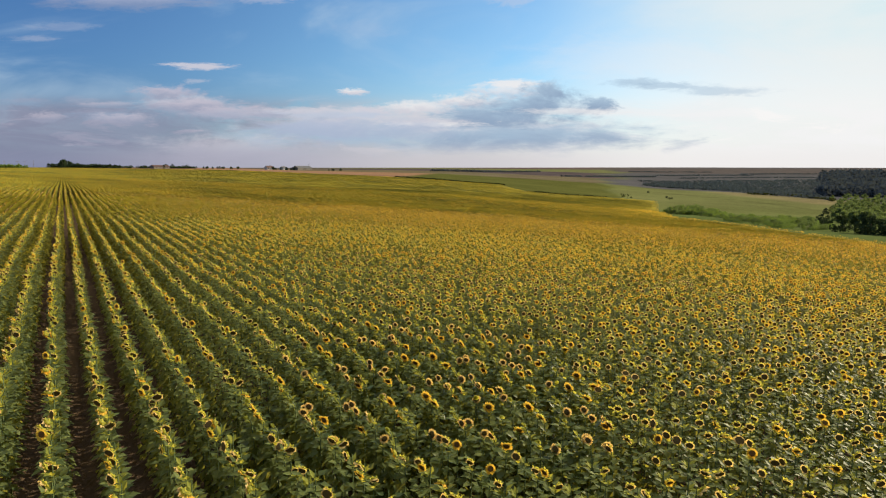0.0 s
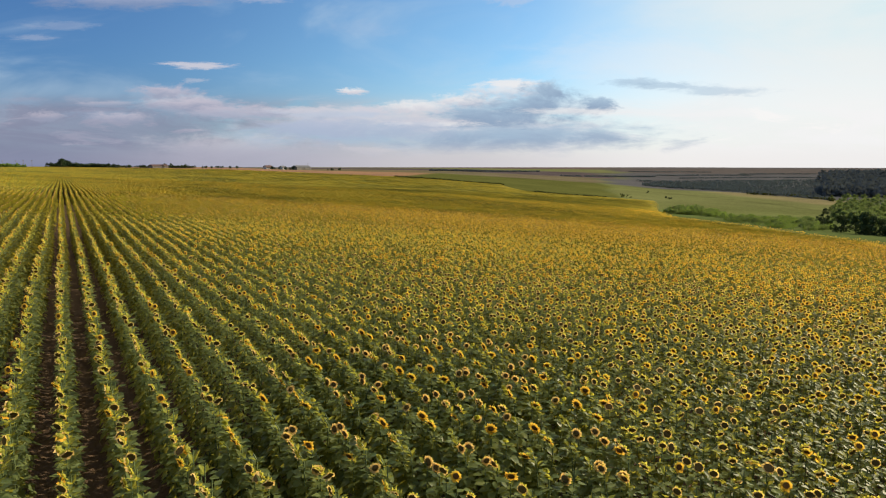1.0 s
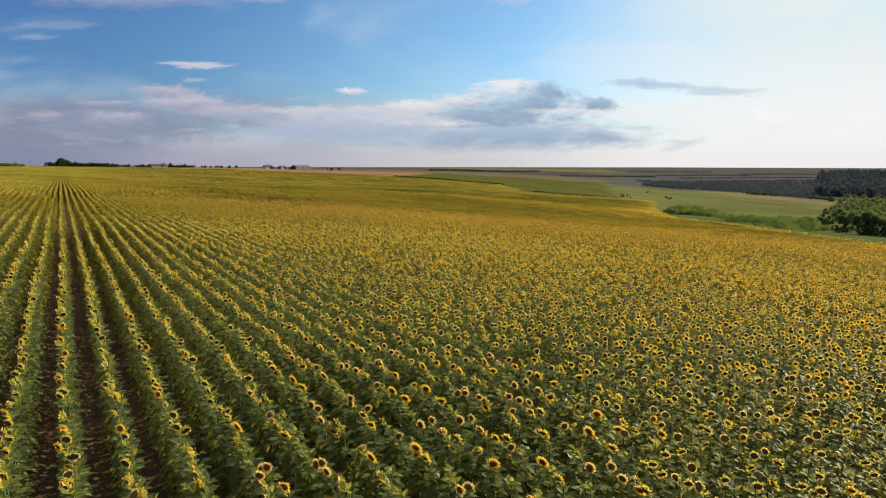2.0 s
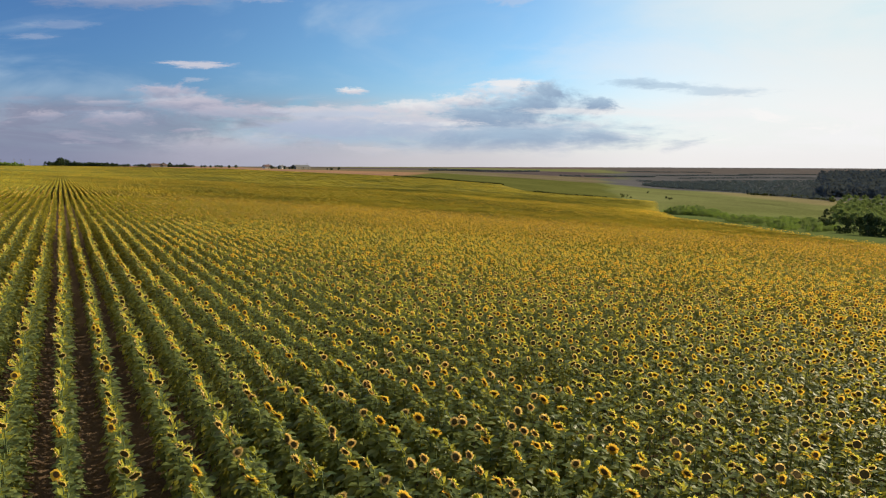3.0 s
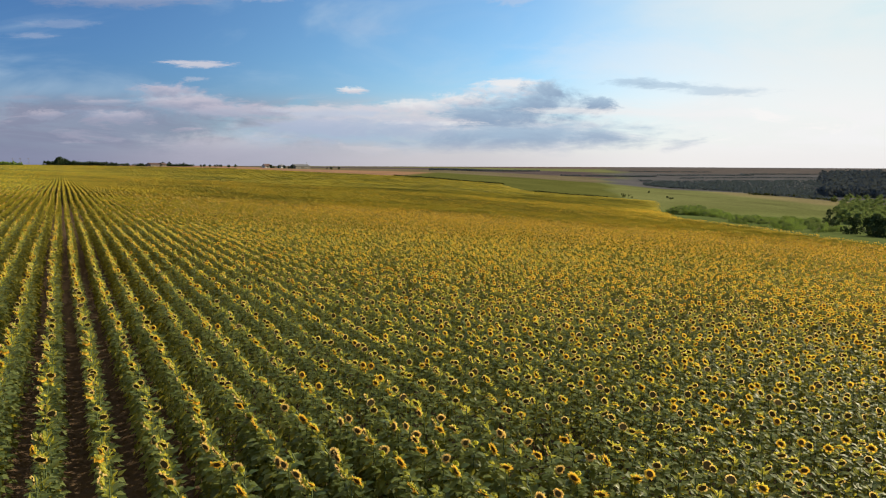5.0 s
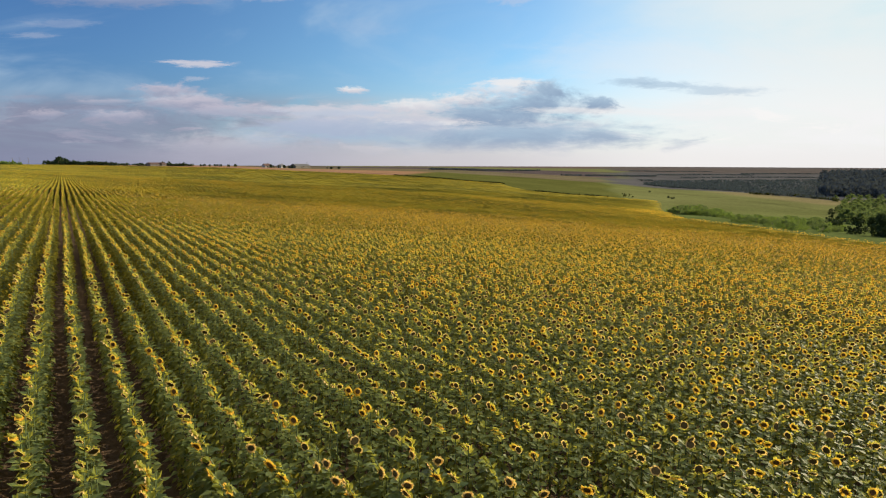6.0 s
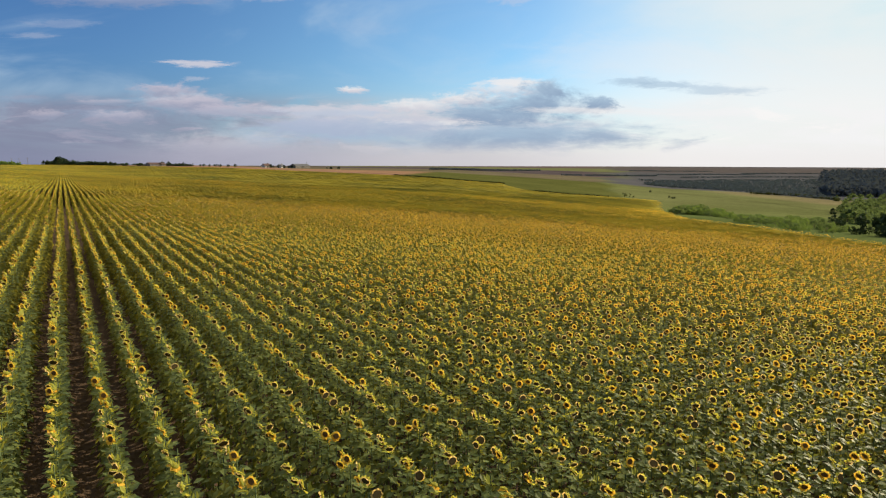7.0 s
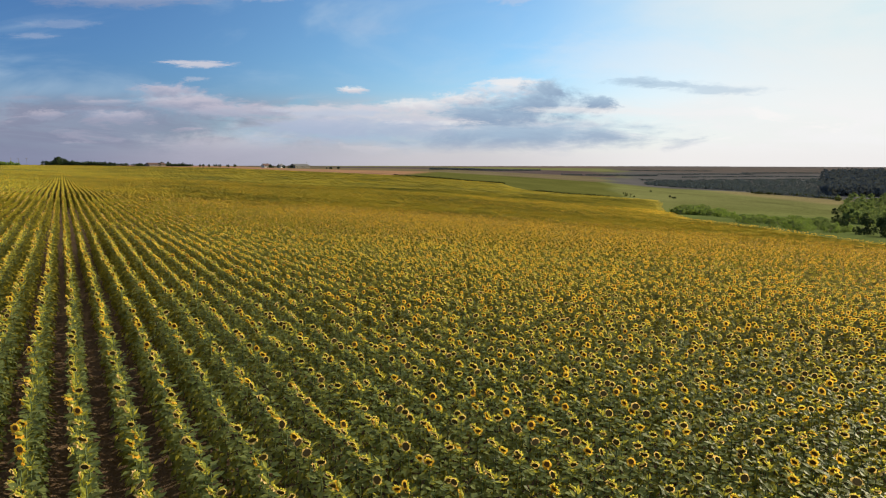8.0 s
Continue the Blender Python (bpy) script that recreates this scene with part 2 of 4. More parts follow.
LEAF_D, LEAF_L, LEAF_T = (0.027, 0.050, 0.020), (0.160, 0.188, 0.064), (0.68, 0.61, 0.072)
PETAL_D, PETAL_L, PETAL_T = (0.66, 0.30, 0.018), (0.82, 0.53, 0.080), (0.84, 0.51, 0.060)
MAT = {
    "land": land_material(),
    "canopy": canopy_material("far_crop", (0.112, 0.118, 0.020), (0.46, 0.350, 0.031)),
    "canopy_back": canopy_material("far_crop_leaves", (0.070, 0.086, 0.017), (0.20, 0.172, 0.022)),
    "leaf": thin_plant("sunflower_leaf", LEAF_D, LEAF_L, LEAF_T, 0.30, 0.45, False, 0.2),
    "leaf_j": thin_plant("sunflower_leaf_crop", LEAF_D, LEAF_L, LEAF_T, 0.31, 0.47, True, 0.08),
    "leaf_f": thin_plant("sunflower_leaf_far", (0.015, 0.026, 0.008), (0.105, 0.104, 0.024), (0.56, 0.46, 0.044), 0.34, 0.75, True, 0.04),
    "bract": thin_plant("sunflower_bract", (0.14, 0.17, 0.030), (0.36, 0.36, 0.062), (0.84, 0.73, 0.085), 0.47, 0.6, True, 0.1),
    "bract_o": thin_plant("sunflower_top_leaf", (0.14, 0.17, 0.030), (0.33, 0.34, 0.060), (0.76, 0.68, 0.080), 0.45, 0.6, False, 0.1),
    "petal": thin_plant("sunflower_petal", (0.68, 0.32, 0.02), PETAL_L, PETAL_T, 0.5, 0.55, False, 0.2),
    "petal_j": thin_plant("sunflower_petal_crop", PETAL_D, PETAL_L, PETAL_T, 0.5, 0.7, True, 0.05),
    "petal_old": thin_plant("faded_petal", (0.58, 0.39, 0.12), (0.84, 0.61, 0.27), (0.88, 0.60, 0.18), 0.5, 0.7, True, 0.05),
    "disc_j": solid("sunflower_disc_crop", (0.095, 0.042, 0.014), (0.210, 0.110, 0.036), 160.0, 1.0, True, spec=0.05),
    "disc_old": solid("ripening_disc", (0.085, 0.056, 0.020), (0.155, 0.102, 0.036), 160.0, 1.0, True, spec=0.05),
    "disc": solid("sunflower_disc", (0.095, 0.042, 0.014), (0.210, 0.110, 0.036), 160.0, 1.0, spec=0.05),
    "stem": solid("sunflower_stem", (0.085, 0.115, 0.040), (0.15, 0.185, 0.065), 60.0, 0.6),
    "bush_leaf": thin_plant("bush_leaf", (0.036, 0.066, 0.020), (0.125, 0.182, 0.048), (0.24, 0.33, 0.06), 0.4, 0.7, True, 0.06),
    "wood_leaf": thin_plant("valley_wood_leaf", (0.040, 0.066, 0.034), (0.088, 0.126, 0.056), (0.24, 0.31, 0.08), 0.34, 0.75, True, 0.04),
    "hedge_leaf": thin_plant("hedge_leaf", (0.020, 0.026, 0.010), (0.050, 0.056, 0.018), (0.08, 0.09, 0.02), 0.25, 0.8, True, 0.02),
    # distant haze painted into the leaf: paler, greyer and bluer than foliage
    "hazed_scrub_leaf": thin_plant("hazed_scrub_leaf", (0.074, 0.082, 0.088), (0.106, 0.118, 0.122), (0.11, 0.14, 0.13), 0.2, 0.9, True, 0.0),
    # shade of the grove and of the backlit skyline put into the leaf colour
    "shaded_leaf": thin_plant("shaded_tree_leaf", (0.022, 0.036, 0.016), (0.042, 0.062, 0.026), (0.08, 0.11, 0.03), 0.08, 0.75, True, 0.04),
    # the far wood likewise, blue-grey air mixed into its leaf colour
    "hazed_far_leaf": thin_plant("hazed_wood_leaf", (0.066, 0.078, 0.088), (0.096, 0.110, 0.120), (0.08, 0.09, 0.08), 0.2, 0.9, True, 0.0),
    "bark": solid("bark", (0.06, 0.045, 0.032), (0.14, 0.11, 0.08), 14.0, 0.9),
    "roof": solid("roof_tile", (0.060, 0.034, 0.030), (0.095, 0.054, 0.046), 3.0, 0.85),
    "slate": solid("slate_roof", (0.06, 0.06, 0.065), (0.11, 0.11, 0.115), 3.0, 0.7),
    "render": solid("white_render", (0.38, 0.37, 0.35), (0.50, 0.49, 0.46), 2.0, 0.9),
    "glass": solid("dark_glass", (0.02, 0.025, 0.03), (0.04, 0.045, 0.05), 1.0, 0.15),
    "wood": solid("grey_wood", (0.10, 0.09, 0.08), (0.18, 0.16, 0.14), 9.0, 0.85),
}


# ---- the lie of the land ----
def smoothstep(v, lo, hi):
    s = np.clip((v - lo) / (hi - lo), 0.0, 1.0)
    return s * s * (3 - 2 * s)


FALL_X, FALL_Y = -0.075, -0.002
DEPTH = np.array([110.0, 150, 260, 400, 600, 900, 1400, 2200, 3200, 6000])      # ahead of the start
FANS = np.array([-0.75, -0.367, 0.0, 0.379, 0.75])                             # sideways per metre ahead
HEIGHT = np.array([
    [-0.2, -0.2, 0.3, 1.5, 2.7, 4.0, 5.0, 5.0, 5.0, 5.0],
    [-2.3, -3.1, -4.2, -4.5, -1.5, 3.0, 4.5, 5.0, 5.0, 5.0],
    [-4.4, -6.0, -9.5, -11.0, -10.0, -4.0, 1.5, 4.5, 8.0, 9.0],
    [-6.6, -9.0, -15.4, -23.5, -25.5, -25.0, -19.0, -4.0, 12.0, 13.0],
    [-8.7, -11.8, -20.5, -29.0, -31.0, -29.0, -20.0, -4.0, 12.0, 13.0],
])


def to_view(x, y):
    return x * RGT[0] + y * RGT[1], x * FWD[0] + y * FWD[1]


def to_world(side, ahead):
    return side * RGT[0] + ahead * FWD[0], side * RGT[1] + ahead * FWD[1]


def ground_z(x, y):
    """Height of the ground (arrays)."""
    x, y = np.asarray(x, float), np.asarray(y, float)
    side, ahead = to_view(x, y)
    plane = np.clip(FALL_X * x + FALL_Y * y, -60, 30)
    c = np.clip(ahead, DEPTH[0], DEPTH[-1])
    fan = np.clip(side / c, FANS[0], FANS[-1])
    cols = []
    for row in HEIGHT:
        cols.append(np.interp(np.log(c), np.log(DEPTH), row))
    cols = np.array(cols)
    i = np.clip(np.searchsorted(FANS, fan) - 1, 0, len(FANS) - 2)
    f = (fan - FANS[i]) / (FANS[i + 1] - FANS[i])
    idx = np.arange(c.size).reshape(c.shape)
    flatc = cols.reshape(len(FANS), -1)
    a, b = flatc[i.ravel(), idx.ravel()].reshape(c.shape), flatc[(i + 1).ravel(), idx.ravel()].reshape(c.shape)
    far = a + (b - a) * f
    w = smoothstep(ahead, 95.0, 190.0)
    return plane * (1 - w) + far * w


def edge_x(y):
    """The crop's lower edge: along the grove and the bushes, out to the hollow, then back along the hedges."""
    return np.interp(y, [-200, 0, 47, 125, 193, 300, 336, 355, 366, 383, 400, 440, 500, 534, 609, 700],
                     [40, 100, 126, 174, 253, 393, 436, 392, 356, 338, 342, 360, 396, 350, 324, 250])


FIELD_END = 1060.0


def end_y(x):
    """The crop's upper edge, where it meets the stubble."""
    return np.minimum(609.0 + 1.2 * (326.0 - x), FIELD_END)


def in_field(x, y):
    return (x < edge_x(y)) & (y < np.maximum(end_y(x), 555.0))


def field_colour(x, y):
    """Base colours of the land by field."""
    side, ahead = to_view(x, y)
    fan = side / np.maximum(ahead, 1.0)
    wob = 0.02 * np.sin(x * 0.011 + 1.3 * np.sin(y * 0.006)) + 0.012 * np.sin(y * 0.023 + x * 0.017)
    out = np.empty(x.shape + (4,))
    out[...] = (0.102, 0.070, 0.048, 1)

    def lay(mask, rgb):
        m = np.clip(mask, 0, 1)[..., None]
        out[..., :3] = out[..., :3] * (1 - m) + np.array(rgb) * m

    outside = 1.0 - (in_field(x + 7, y) & in_field(x, y + 7))
    lay(outside, (0.080, 0.084, 0.024))                                              # green fields
    lay(outside * smoothstep(y, 590, 610) * smoothstep(x, 10, 70) * smoothstep(332 + 0.93 * (y - 618) - x, -10, 25), (0.235, 0.138, 0.084))   # stubble
    lay(outside * (x > 300) * smoothstep(ahead, 930, 960), (0.12, 0.10, 0.062))
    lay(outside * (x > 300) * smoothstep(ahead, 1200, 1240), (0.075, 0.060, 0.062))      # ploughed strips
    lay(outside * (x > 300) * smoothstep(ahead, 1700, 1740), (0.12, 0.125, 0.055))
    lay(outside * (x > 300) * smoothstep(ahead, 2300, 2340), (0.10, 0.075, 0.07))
    v = smoothstep(fan + wob, 0.27, 0.31) * outside
    lay(v, (0.078, 0.098, 0.032))                                                    # lush valley bottom
    lay(v * smoothstep(ahead + 1500 * wob, 330, 400), (0.112, 0.122, 0.044))                       # dry meadow
    top = np.interp(fan, [0.33, 0.40, 0.53, 0.64, 0.80], [960, 905, 765, 665, 640])
    lay(v * smoothstep(ahead + 1200 * wob, 470, 560) * 0.6, (0.124, 0.128, 0.052))     # paler towards its top
    lay(v * smoothstep(ahead, top - 120, top - 60) * smoothstep(fan, 0.42, 0.50) * 0.8, (0.185, 0.150, 0.080))
    lay(v * smoothstep(np.abs(ahead - top + 175 + 700 * wob), 14, 6) * 0.7, (0.085, 0.092, 0.034))
    lay(v * smoothstep(ahead + 900 * wob + 760 * (fan - 0.36), 880, 915), (0.078, 0.076, 0.080))              # scrub slope, its colour greyed by painted-in haze
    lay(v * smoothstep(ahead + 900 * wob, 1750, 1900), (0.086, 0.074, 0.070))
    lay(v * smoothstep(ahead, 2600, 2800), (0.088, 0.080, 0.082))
    return out


def mesh_object(name, verts, loops, starts, mats, mat_index=None, smooth=False):
    me = bpy.data.meshes.new(name)
    me.vertices.add(len(verts))
    me.vertices.foreach_set("co", np.ascontiguousarray(verts, dtype=np.float32).ravel())
    me.loops.add(len(loops))
    me.loops.foreach_set("vertex_index", np.ascontiguousarray(loops, dtype=np.int32))
    me.polygons.add(len(starts))
    me.polygons.foreach_set("loop_start", np.ascontiguousarray(starts, dtype=np.int32))
    for m in mats:
        me.materials.append(m)
    if mat_index is not None:
        me.polygons.foreach_set("material_index", np.ascontiguousarray(mat_index, dtype=np.int32))
    me.polygons.foreach_set("use_smooth", np.full(len(starts), smooth))
    me.update(calc_edges=True)
    me.validate()
    return new(name, me)


def grid_loops(nu, nv):
    a = (np.arange(nu - 1)[:, None] * nv + np.arange(nv - 1)[None, :]).ravel()
    loops = np.stack([a, a + nv, a + nv + 1, a + 1], 1).ravel()
    return loops, np.arange(0, len(loops), 4)


def make_ground():
    ang = np.concatenate([np.linspace(-180, -46, 60)[:-1], np.linspace(-46, 46, 270), np.linspace(46, 180, 60)[1:]])
    rad = np.concatenate([[0.0, 2.0], np.geomspace(4.0, 30.0, 150), np.geomspace(30.0, 6500.0, 160)[1:]])
    a, r = np.meshgrid(np.radians(ang), rad, indexing="ij")
    x, y = to_world(r * np.sin(a), r * np.cos(a))
    z = ground_z(x, y)
    # furrows between the rows close by
    z = z + np.where(r < 26, 0.03 * np.cos((x - ROW_PHASE) / ROW_STEP * 2 * np.pi), 0.0)
    loops, starts = grid_loops(len(ang), len(rad))
    ob = mesh_object("ground", np.stack([x, y, z], -1).reshape(-1, 3), loops[::-1].copy(), starts, [MAT["land"]], smooth=True)
    col = ob.data.color_attributes.new("field", "FLOAT_COLOR", "POINT")
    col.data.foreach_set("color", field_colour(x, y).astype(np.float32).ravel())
    tagged(ob, "rolling farmland with brown soil, stubble, green fields and a dry valley", "ground", kind="structure")


ROW_STEP, ROW_PHASE = 0.70, 0.287
make_ground()


# ---- the sunflower crop ----
rng = np.random.default_rng(7)


class Shape:
    """A small polygon soup with a material number for each face."""

    def __init__(self):
        self.v, self.f, self.m = [], [], []

    def add(self, verts, faces, mat):
        k = len(self.v)
        self.v += [tuple(p) for p in verts]
        self.f += [tuple(k + i for i in q) for q in faces]
        self.m += [mat] * len(faces)

    def arrays(self):
        sizes = np.array([len(q) for q in self.f])
        return np.array(self.v, float), np.concatenate([np.array(q) for q in self.f]), sizes, np.array(self.m)


def leaf_points(length, width, rows, droop):
    """A heart-shaped leaf along +x, folded along its middle and drooping to its tip."""
    verts, faces = [], []
    for i in range(rows + 1):
        s = i / rows
        w = width * 0.5 * (math.sin(math.pi * min(1, s * 0.82 + 0.18)) ** 0.8) * (1.0 if i < rows else 0.0)
        x, z = length * s, -droop * length * s * s
        verts += [(x, -w, z + 0.28 * w), (x, 0, z), (x, w, z + 0.28 * w)]
    for i in range(rows):
        a = 3 * i
        faces += [(a, a + 3, a + 4, a + 1), (a + 1, a + 4, a + 5, a + 2)]
    return verts, faces


def simple_leaf(length, width, droop):
    """A small folded leaf for the joined crop."""
    a, z = 0.38 * length, -0.35 * droop * length
    return [(0, 0, 0), (a, -width * 0.5, z + 0.10 * width), (length, 0, -droop * length), (a, width * 0.5, z + 0.10 * width)], [(0, 1, 2), (0, 2, 3)]


def moved(verts, m):
    return [tuple(m @ Vector(v)) for v in verts]


def ring(n, r, z=0.0, phase=0.0):
    return [(r * math.cos(2 * math.pi * (i + phase) / n), r * math.sin(2 * math.pi * (i + phase) / n), z) for i in range(n)]


def petal_shape(count, r0, r1, rnd, simple=False):
    """Ray florets round the z axis."""
    s = Shape()
    if simple:
        outer = []
        for i, p in enumerate(ring(count, r1)):      # long and short, bent forwards and back
            k = (1.04 if i % 2 else 0.86) * rnd.uniform(0.86, 1.10)
            outer.append((p[0] * k, p[1] * k, rnd.uniform(-0.015, 0.035) * r1 / 0.085))
        s.add(ring(count, r0) + outer, [(i, (i + 1) % count, count + (i + 1) % count, count + i) for i in range(count)], 1)
        return s
    for i in range(count):
        a = 2 * math.pi * (i + rnd.uniform(-0.3, 0.3)) / count
        ln, w, lift = r1 * rnd.uniform(0.88, 1.08), 0.021 * rnd.uniform(0.8, 1.2), rnd.uniform(-0.025, 0.03)
        m = Matrix.Rotation(a, 4, "Z")
        mid = (r0 + ln) / 2
        pts = [(r0 * 0.9, -w * 0.5, 0.004), (r0 * 0.9, w * 0.5, 0.004), (mid, w, lift * 0.4), (ln, 0, lift), (mid, -w, lift * 0.4)]
        s.add(moved(pts, m), [(0, 4, 2, 1), (4, 3, 2)], 1)
    return s


def plant_plan(rnd, leaves):
    """Where the leaves and the head of one plant go."""
    height = rnd.gauss(1.60, 0.04)
    plan = []
    for i in range(leaves):
        s = ((i + 0.5) / leaves) ** 0.82      # leaves crowd towards the top
        z = 0.12 + (height - 0.20) * s + rnd.uniform(-0.05, 0.05)
        turn = i * 137.5 + rnd.uniform(-40, 40)
        size = (0.062 + 0.044 * math.sin(math.pi * (0.22 + 0.50 * s))) * rnd.uniform(0.85, 1.15)
        dip = rnd.uniform(-5, 40) - 55 * max(0.0, s - 0.62) / 0.38      # young top leaves stand upright
        plan.append((z, turn, size, dip, rnd.uniform(0.15, 0.55), rnd.uniform(0.0, 0.15) * (1.1 - 0.55 * s)))
    return height, plan


def leaf_pose(z, turn, out, dip):
    return Matrix.Translation((0, 0, z)) @ Matrix.Rotation(radians(turn), 4, "Z") @ Matrix.Translation((out, 0, 0)) @ Matrix.Rotation(radians(dip), 4, "Y")


def head_pose(height, rnd):
    """Heads look away from the evening sun, and most of them nod."""
    aim = 180 + rnd.gauss(30, 26)
    up = rnd.gauss(-24, 22)
    return Matrix.Translation((0, 0, height)) @ Matrix.Rotation(radians(aim), 4, "Z") @ Matrix.Translation((0.09, 0, 0.0)) @ Matrix.Rotation(radians(90 - up), 4, "Y")


def crop_plant(rnd, leaves, petals, grow=1.0, bloom=True, old=None):
    """One plant of the joined crop: leaf 0, petal 1, disc 2, stem 3."""
    s = Shape()
    height, plan = plant_plan(rnd, leaves)
    if petals > 6:
        k = 4 if petals > 8 else 3
        s.add(ring(k, 0.012) + [(x * 0.6, y * 0.6, height) for x, y, _ in ring(k, 0.012)], [(i, (i + 1) % k, k + (i + 1) % k, k + i) for i in range(k)], 3)
    for z, turn, size, dip, droop, out in plan:
        v, f = simple_leaf(size * grow, size * grow * 0.92, droop)
        z = min(z, height - 0.03 - size * grow * math.sin(radians(max(0.0, -dip))))
        s.add(moved(v, leaf_pose(z, turn, out, dip)), f, 0)
    for i in range({16: 5, 8: 2, 6: 0}[petals]):      # young leaves round the head, their pale lime standing in for the sunlit crest
        b, f = simple_leaf(0.10 * grow * rnd.uniform(0.55, 1.15), 0.058 * grow, 0.3)
        s.add(moved(b, leaf_pose(height - rnd.uniform(0.10, 0.16), rnd.uniform(0, 360), 0.015, rnd.uniform(-70, -25))), f, 4)
    if bloom:
        m, size = head_pose(height, rnd), rnd.uniform(0.78, 1.14) * {16: 1.0, 8: 1.04, 6: 0.98}[petals]
        faded = rnd.random() < (0.68 if old is None else old)      # heads past their bloom
        inner = 0.050 if petals == 6 else 0.053 if faded else 0.043
        p = petal_shape(petals, inner * size, (rnd.uniform(0.068, 0.080) if faded else rnd.uniform(0.080, 0.094)) * size, rnd, True)
        s.add(moved(p.v, m), p.f, 5 if faded else 1)
        d = 6 if petals < 12 else 10
        s.add(moved(ring(d, (inner + 0.003) * size, 0.006), m), [tuple(range(d))], 6 if faded else 2)
        if petals == 8:
            s.add(moved(ring(6, 0.066 * size, -0.014), m), [tuple(range(5, -1, -1))], 4)
        if petals > 8:
            for i in range(8):      # lime bracts behind the head
                b, f = simple_leaf(0.040 * size * rnd.uniform(0.7, 1.25), 0.038 * size, rnd.uniform(0.0, 0.6))
                s.add(moved(b, m @ Matrix.Rotation(0.785 * i + rnd.uniform(-0.3, 0.3), 4, "Z") @ Matrix.Translation((0.034 * size, 0, -0.022))), f, 4)
            back = ring(7, 0.058 * size, -0.003) + ring(7, 0.046 * size, -0.024) + ring(7, 0.016 * size, -0.040)
            s.add(moved(back, m), [(7 * j + i, 7 * j + 7 + i, 7 * j + 7 + (i + 1) % 7, 7 * j + (i + 1) % 7) for j in range(2) for i in range(7)], 4)
    return s


def crop_plants(rnd, leaves, petals, grow, blooming, bare, old=None):
    return [crop_plant(rnd, leaves, petals, grow, True, old) for _ in range(blooming)] + [crop_plant(rnd, leaves, petals, grow, False) for _ in range(bare)]


def bloom_share(x, y):
    """Share of plants in bloom: the field flowers in uneven drifts."""
    drift = np.sin(x * 0.23 + 1.7 * np.sin(y * 0.11 + 1.0)) * np.sin(y * 0.17 - x * 0.06 + 0.8) + 1.1 * np.sin(x * 0.061 + 2.1 * np.sin(y * 0.027)) * np.sin(y * 0.043 + 1.1)
    return np.clip(0.52 + 0.26 * smoothstep(x, 6.0, 14.0) + 0.10 * smoothstep(y, 30.0, 50.0) * smoothstep(x, 8.0, 36.0) + 0.19 * drift, 0.22, 0.97)


def scatter(name, variants, spots, mats, label):
    """Joins a plant at every spot (x, y, turn, size) into one mesh."""
    vs, ls, ss, ms, vk, lk = [], [], [], [], 0, 0
    bare = len(variants) // 4
    pick = np.where(rng.random(len(spots)) < bloom_share(spots[:, 0], spots[:, 1]), rng.integers(0, len(variants) - bare, len(spots)), rng.integers(len(variants) - bare, len(variants), len(spots)))
    for k, shape in enumerate(variants):
        own = spots[pick == k]
        if not len(own):
            continue
        v, l, sizes, m = shape.arrays()
        c, s = np.cos(own[:, 2]), np.sin(own[:, 2])
        q = own[:, 3]
        lean = rng.normal(0, 0.016, (len(own), 2))
        X = q[:, None] * (c[:, None] * v[:, 0] - s[:, None] * v[:, 1]) + lean[:, :1] * v[:, 2] + own[:, :1]
        Y = q[:, None] * (s[:, None] * v[:, 0] + c[:, None] * v[:, 1]) + lean[:, 1:] * v[:, 2] + own[:, 1:2]
        Z = q[:, None] * v[:, 2] + ground_z(own[:, 0], own[:, 1])[:, None]
        vs.append(np.stack([X, Y, Z], -1).reshape(-1, 3))
        ls.append((l[None, :] + (np.arange(len(own)) * len(v))[:, None] + vk).ravel())
        st = np.concatenate([[0], np.cumsum(sizes)[:-1]])
        ss.append((st[None, :] + (np.arange(len(own)) * len(l))[:, None] + lk).ravel())
        ms.append(np.tile(m, len(own)))
        vk += len(own) * len(v)
        lk += len(own) * len(l)
    ob = mesh_object(name, np.concatenate(vs), np.concatenate(ls), np.concatenate(ss), mats, np.concatenate(ms))
    return tagged(ob, label, "sunflowers", kind="stuff")


def row_spots(x0, x1, y0, y1, step):
    """Places of plants along the drilled rows."""
    ks = np.arange(math.ceil((x0 - ROW_PHASE) / ROW_STEP), math.floor((x1 - ROW_PHASE) / ROW_STEP) + 1)
    ys = np.arange(y0, y1, step)
    X, Y = np.meshgrid(ROW_PHASE + ks * ROW_STEP, ys, indexing="ij")
    X, Y = X.ravel(), Y.ravel()
    X = X + rng.normal(0, 0.025, X.size) + 0.035 * np.sin(Y * 0.21 + X)
    Y = Y + rng.uniform(-0.45, 0.45, Y.size) * step
    keep = in_field(X, Y) & (rng.random(X.size) > 0.04)
    return np.stack([X, Y, rng.normal(0, 0.3, X.size), rng.normal(1.0, 0.024, X.size)], 1)[keep]


NEAR_SIDE, NEAR_AHEAD = (-3.2, 3.0), (8.2, 16.0)      # the stretch with single plants
CLOSE, MID, FAR = 20.0, 46.0, 105.0


def reach_of(spots):
    """How far a place lies to the side of the flight, or past its end; and whether the drone looks over it."""
    side, ahead = to_view(spots[:, 0], spots[:, 1])
    reach = np.hypot(side, np.maximum(np.maximum(ahead - 11.6, -ahead), 0))
    return side, ahead, reach, (np.abs(side) < 0.80 * ahead + 3.5) & (ahead > 3.0)


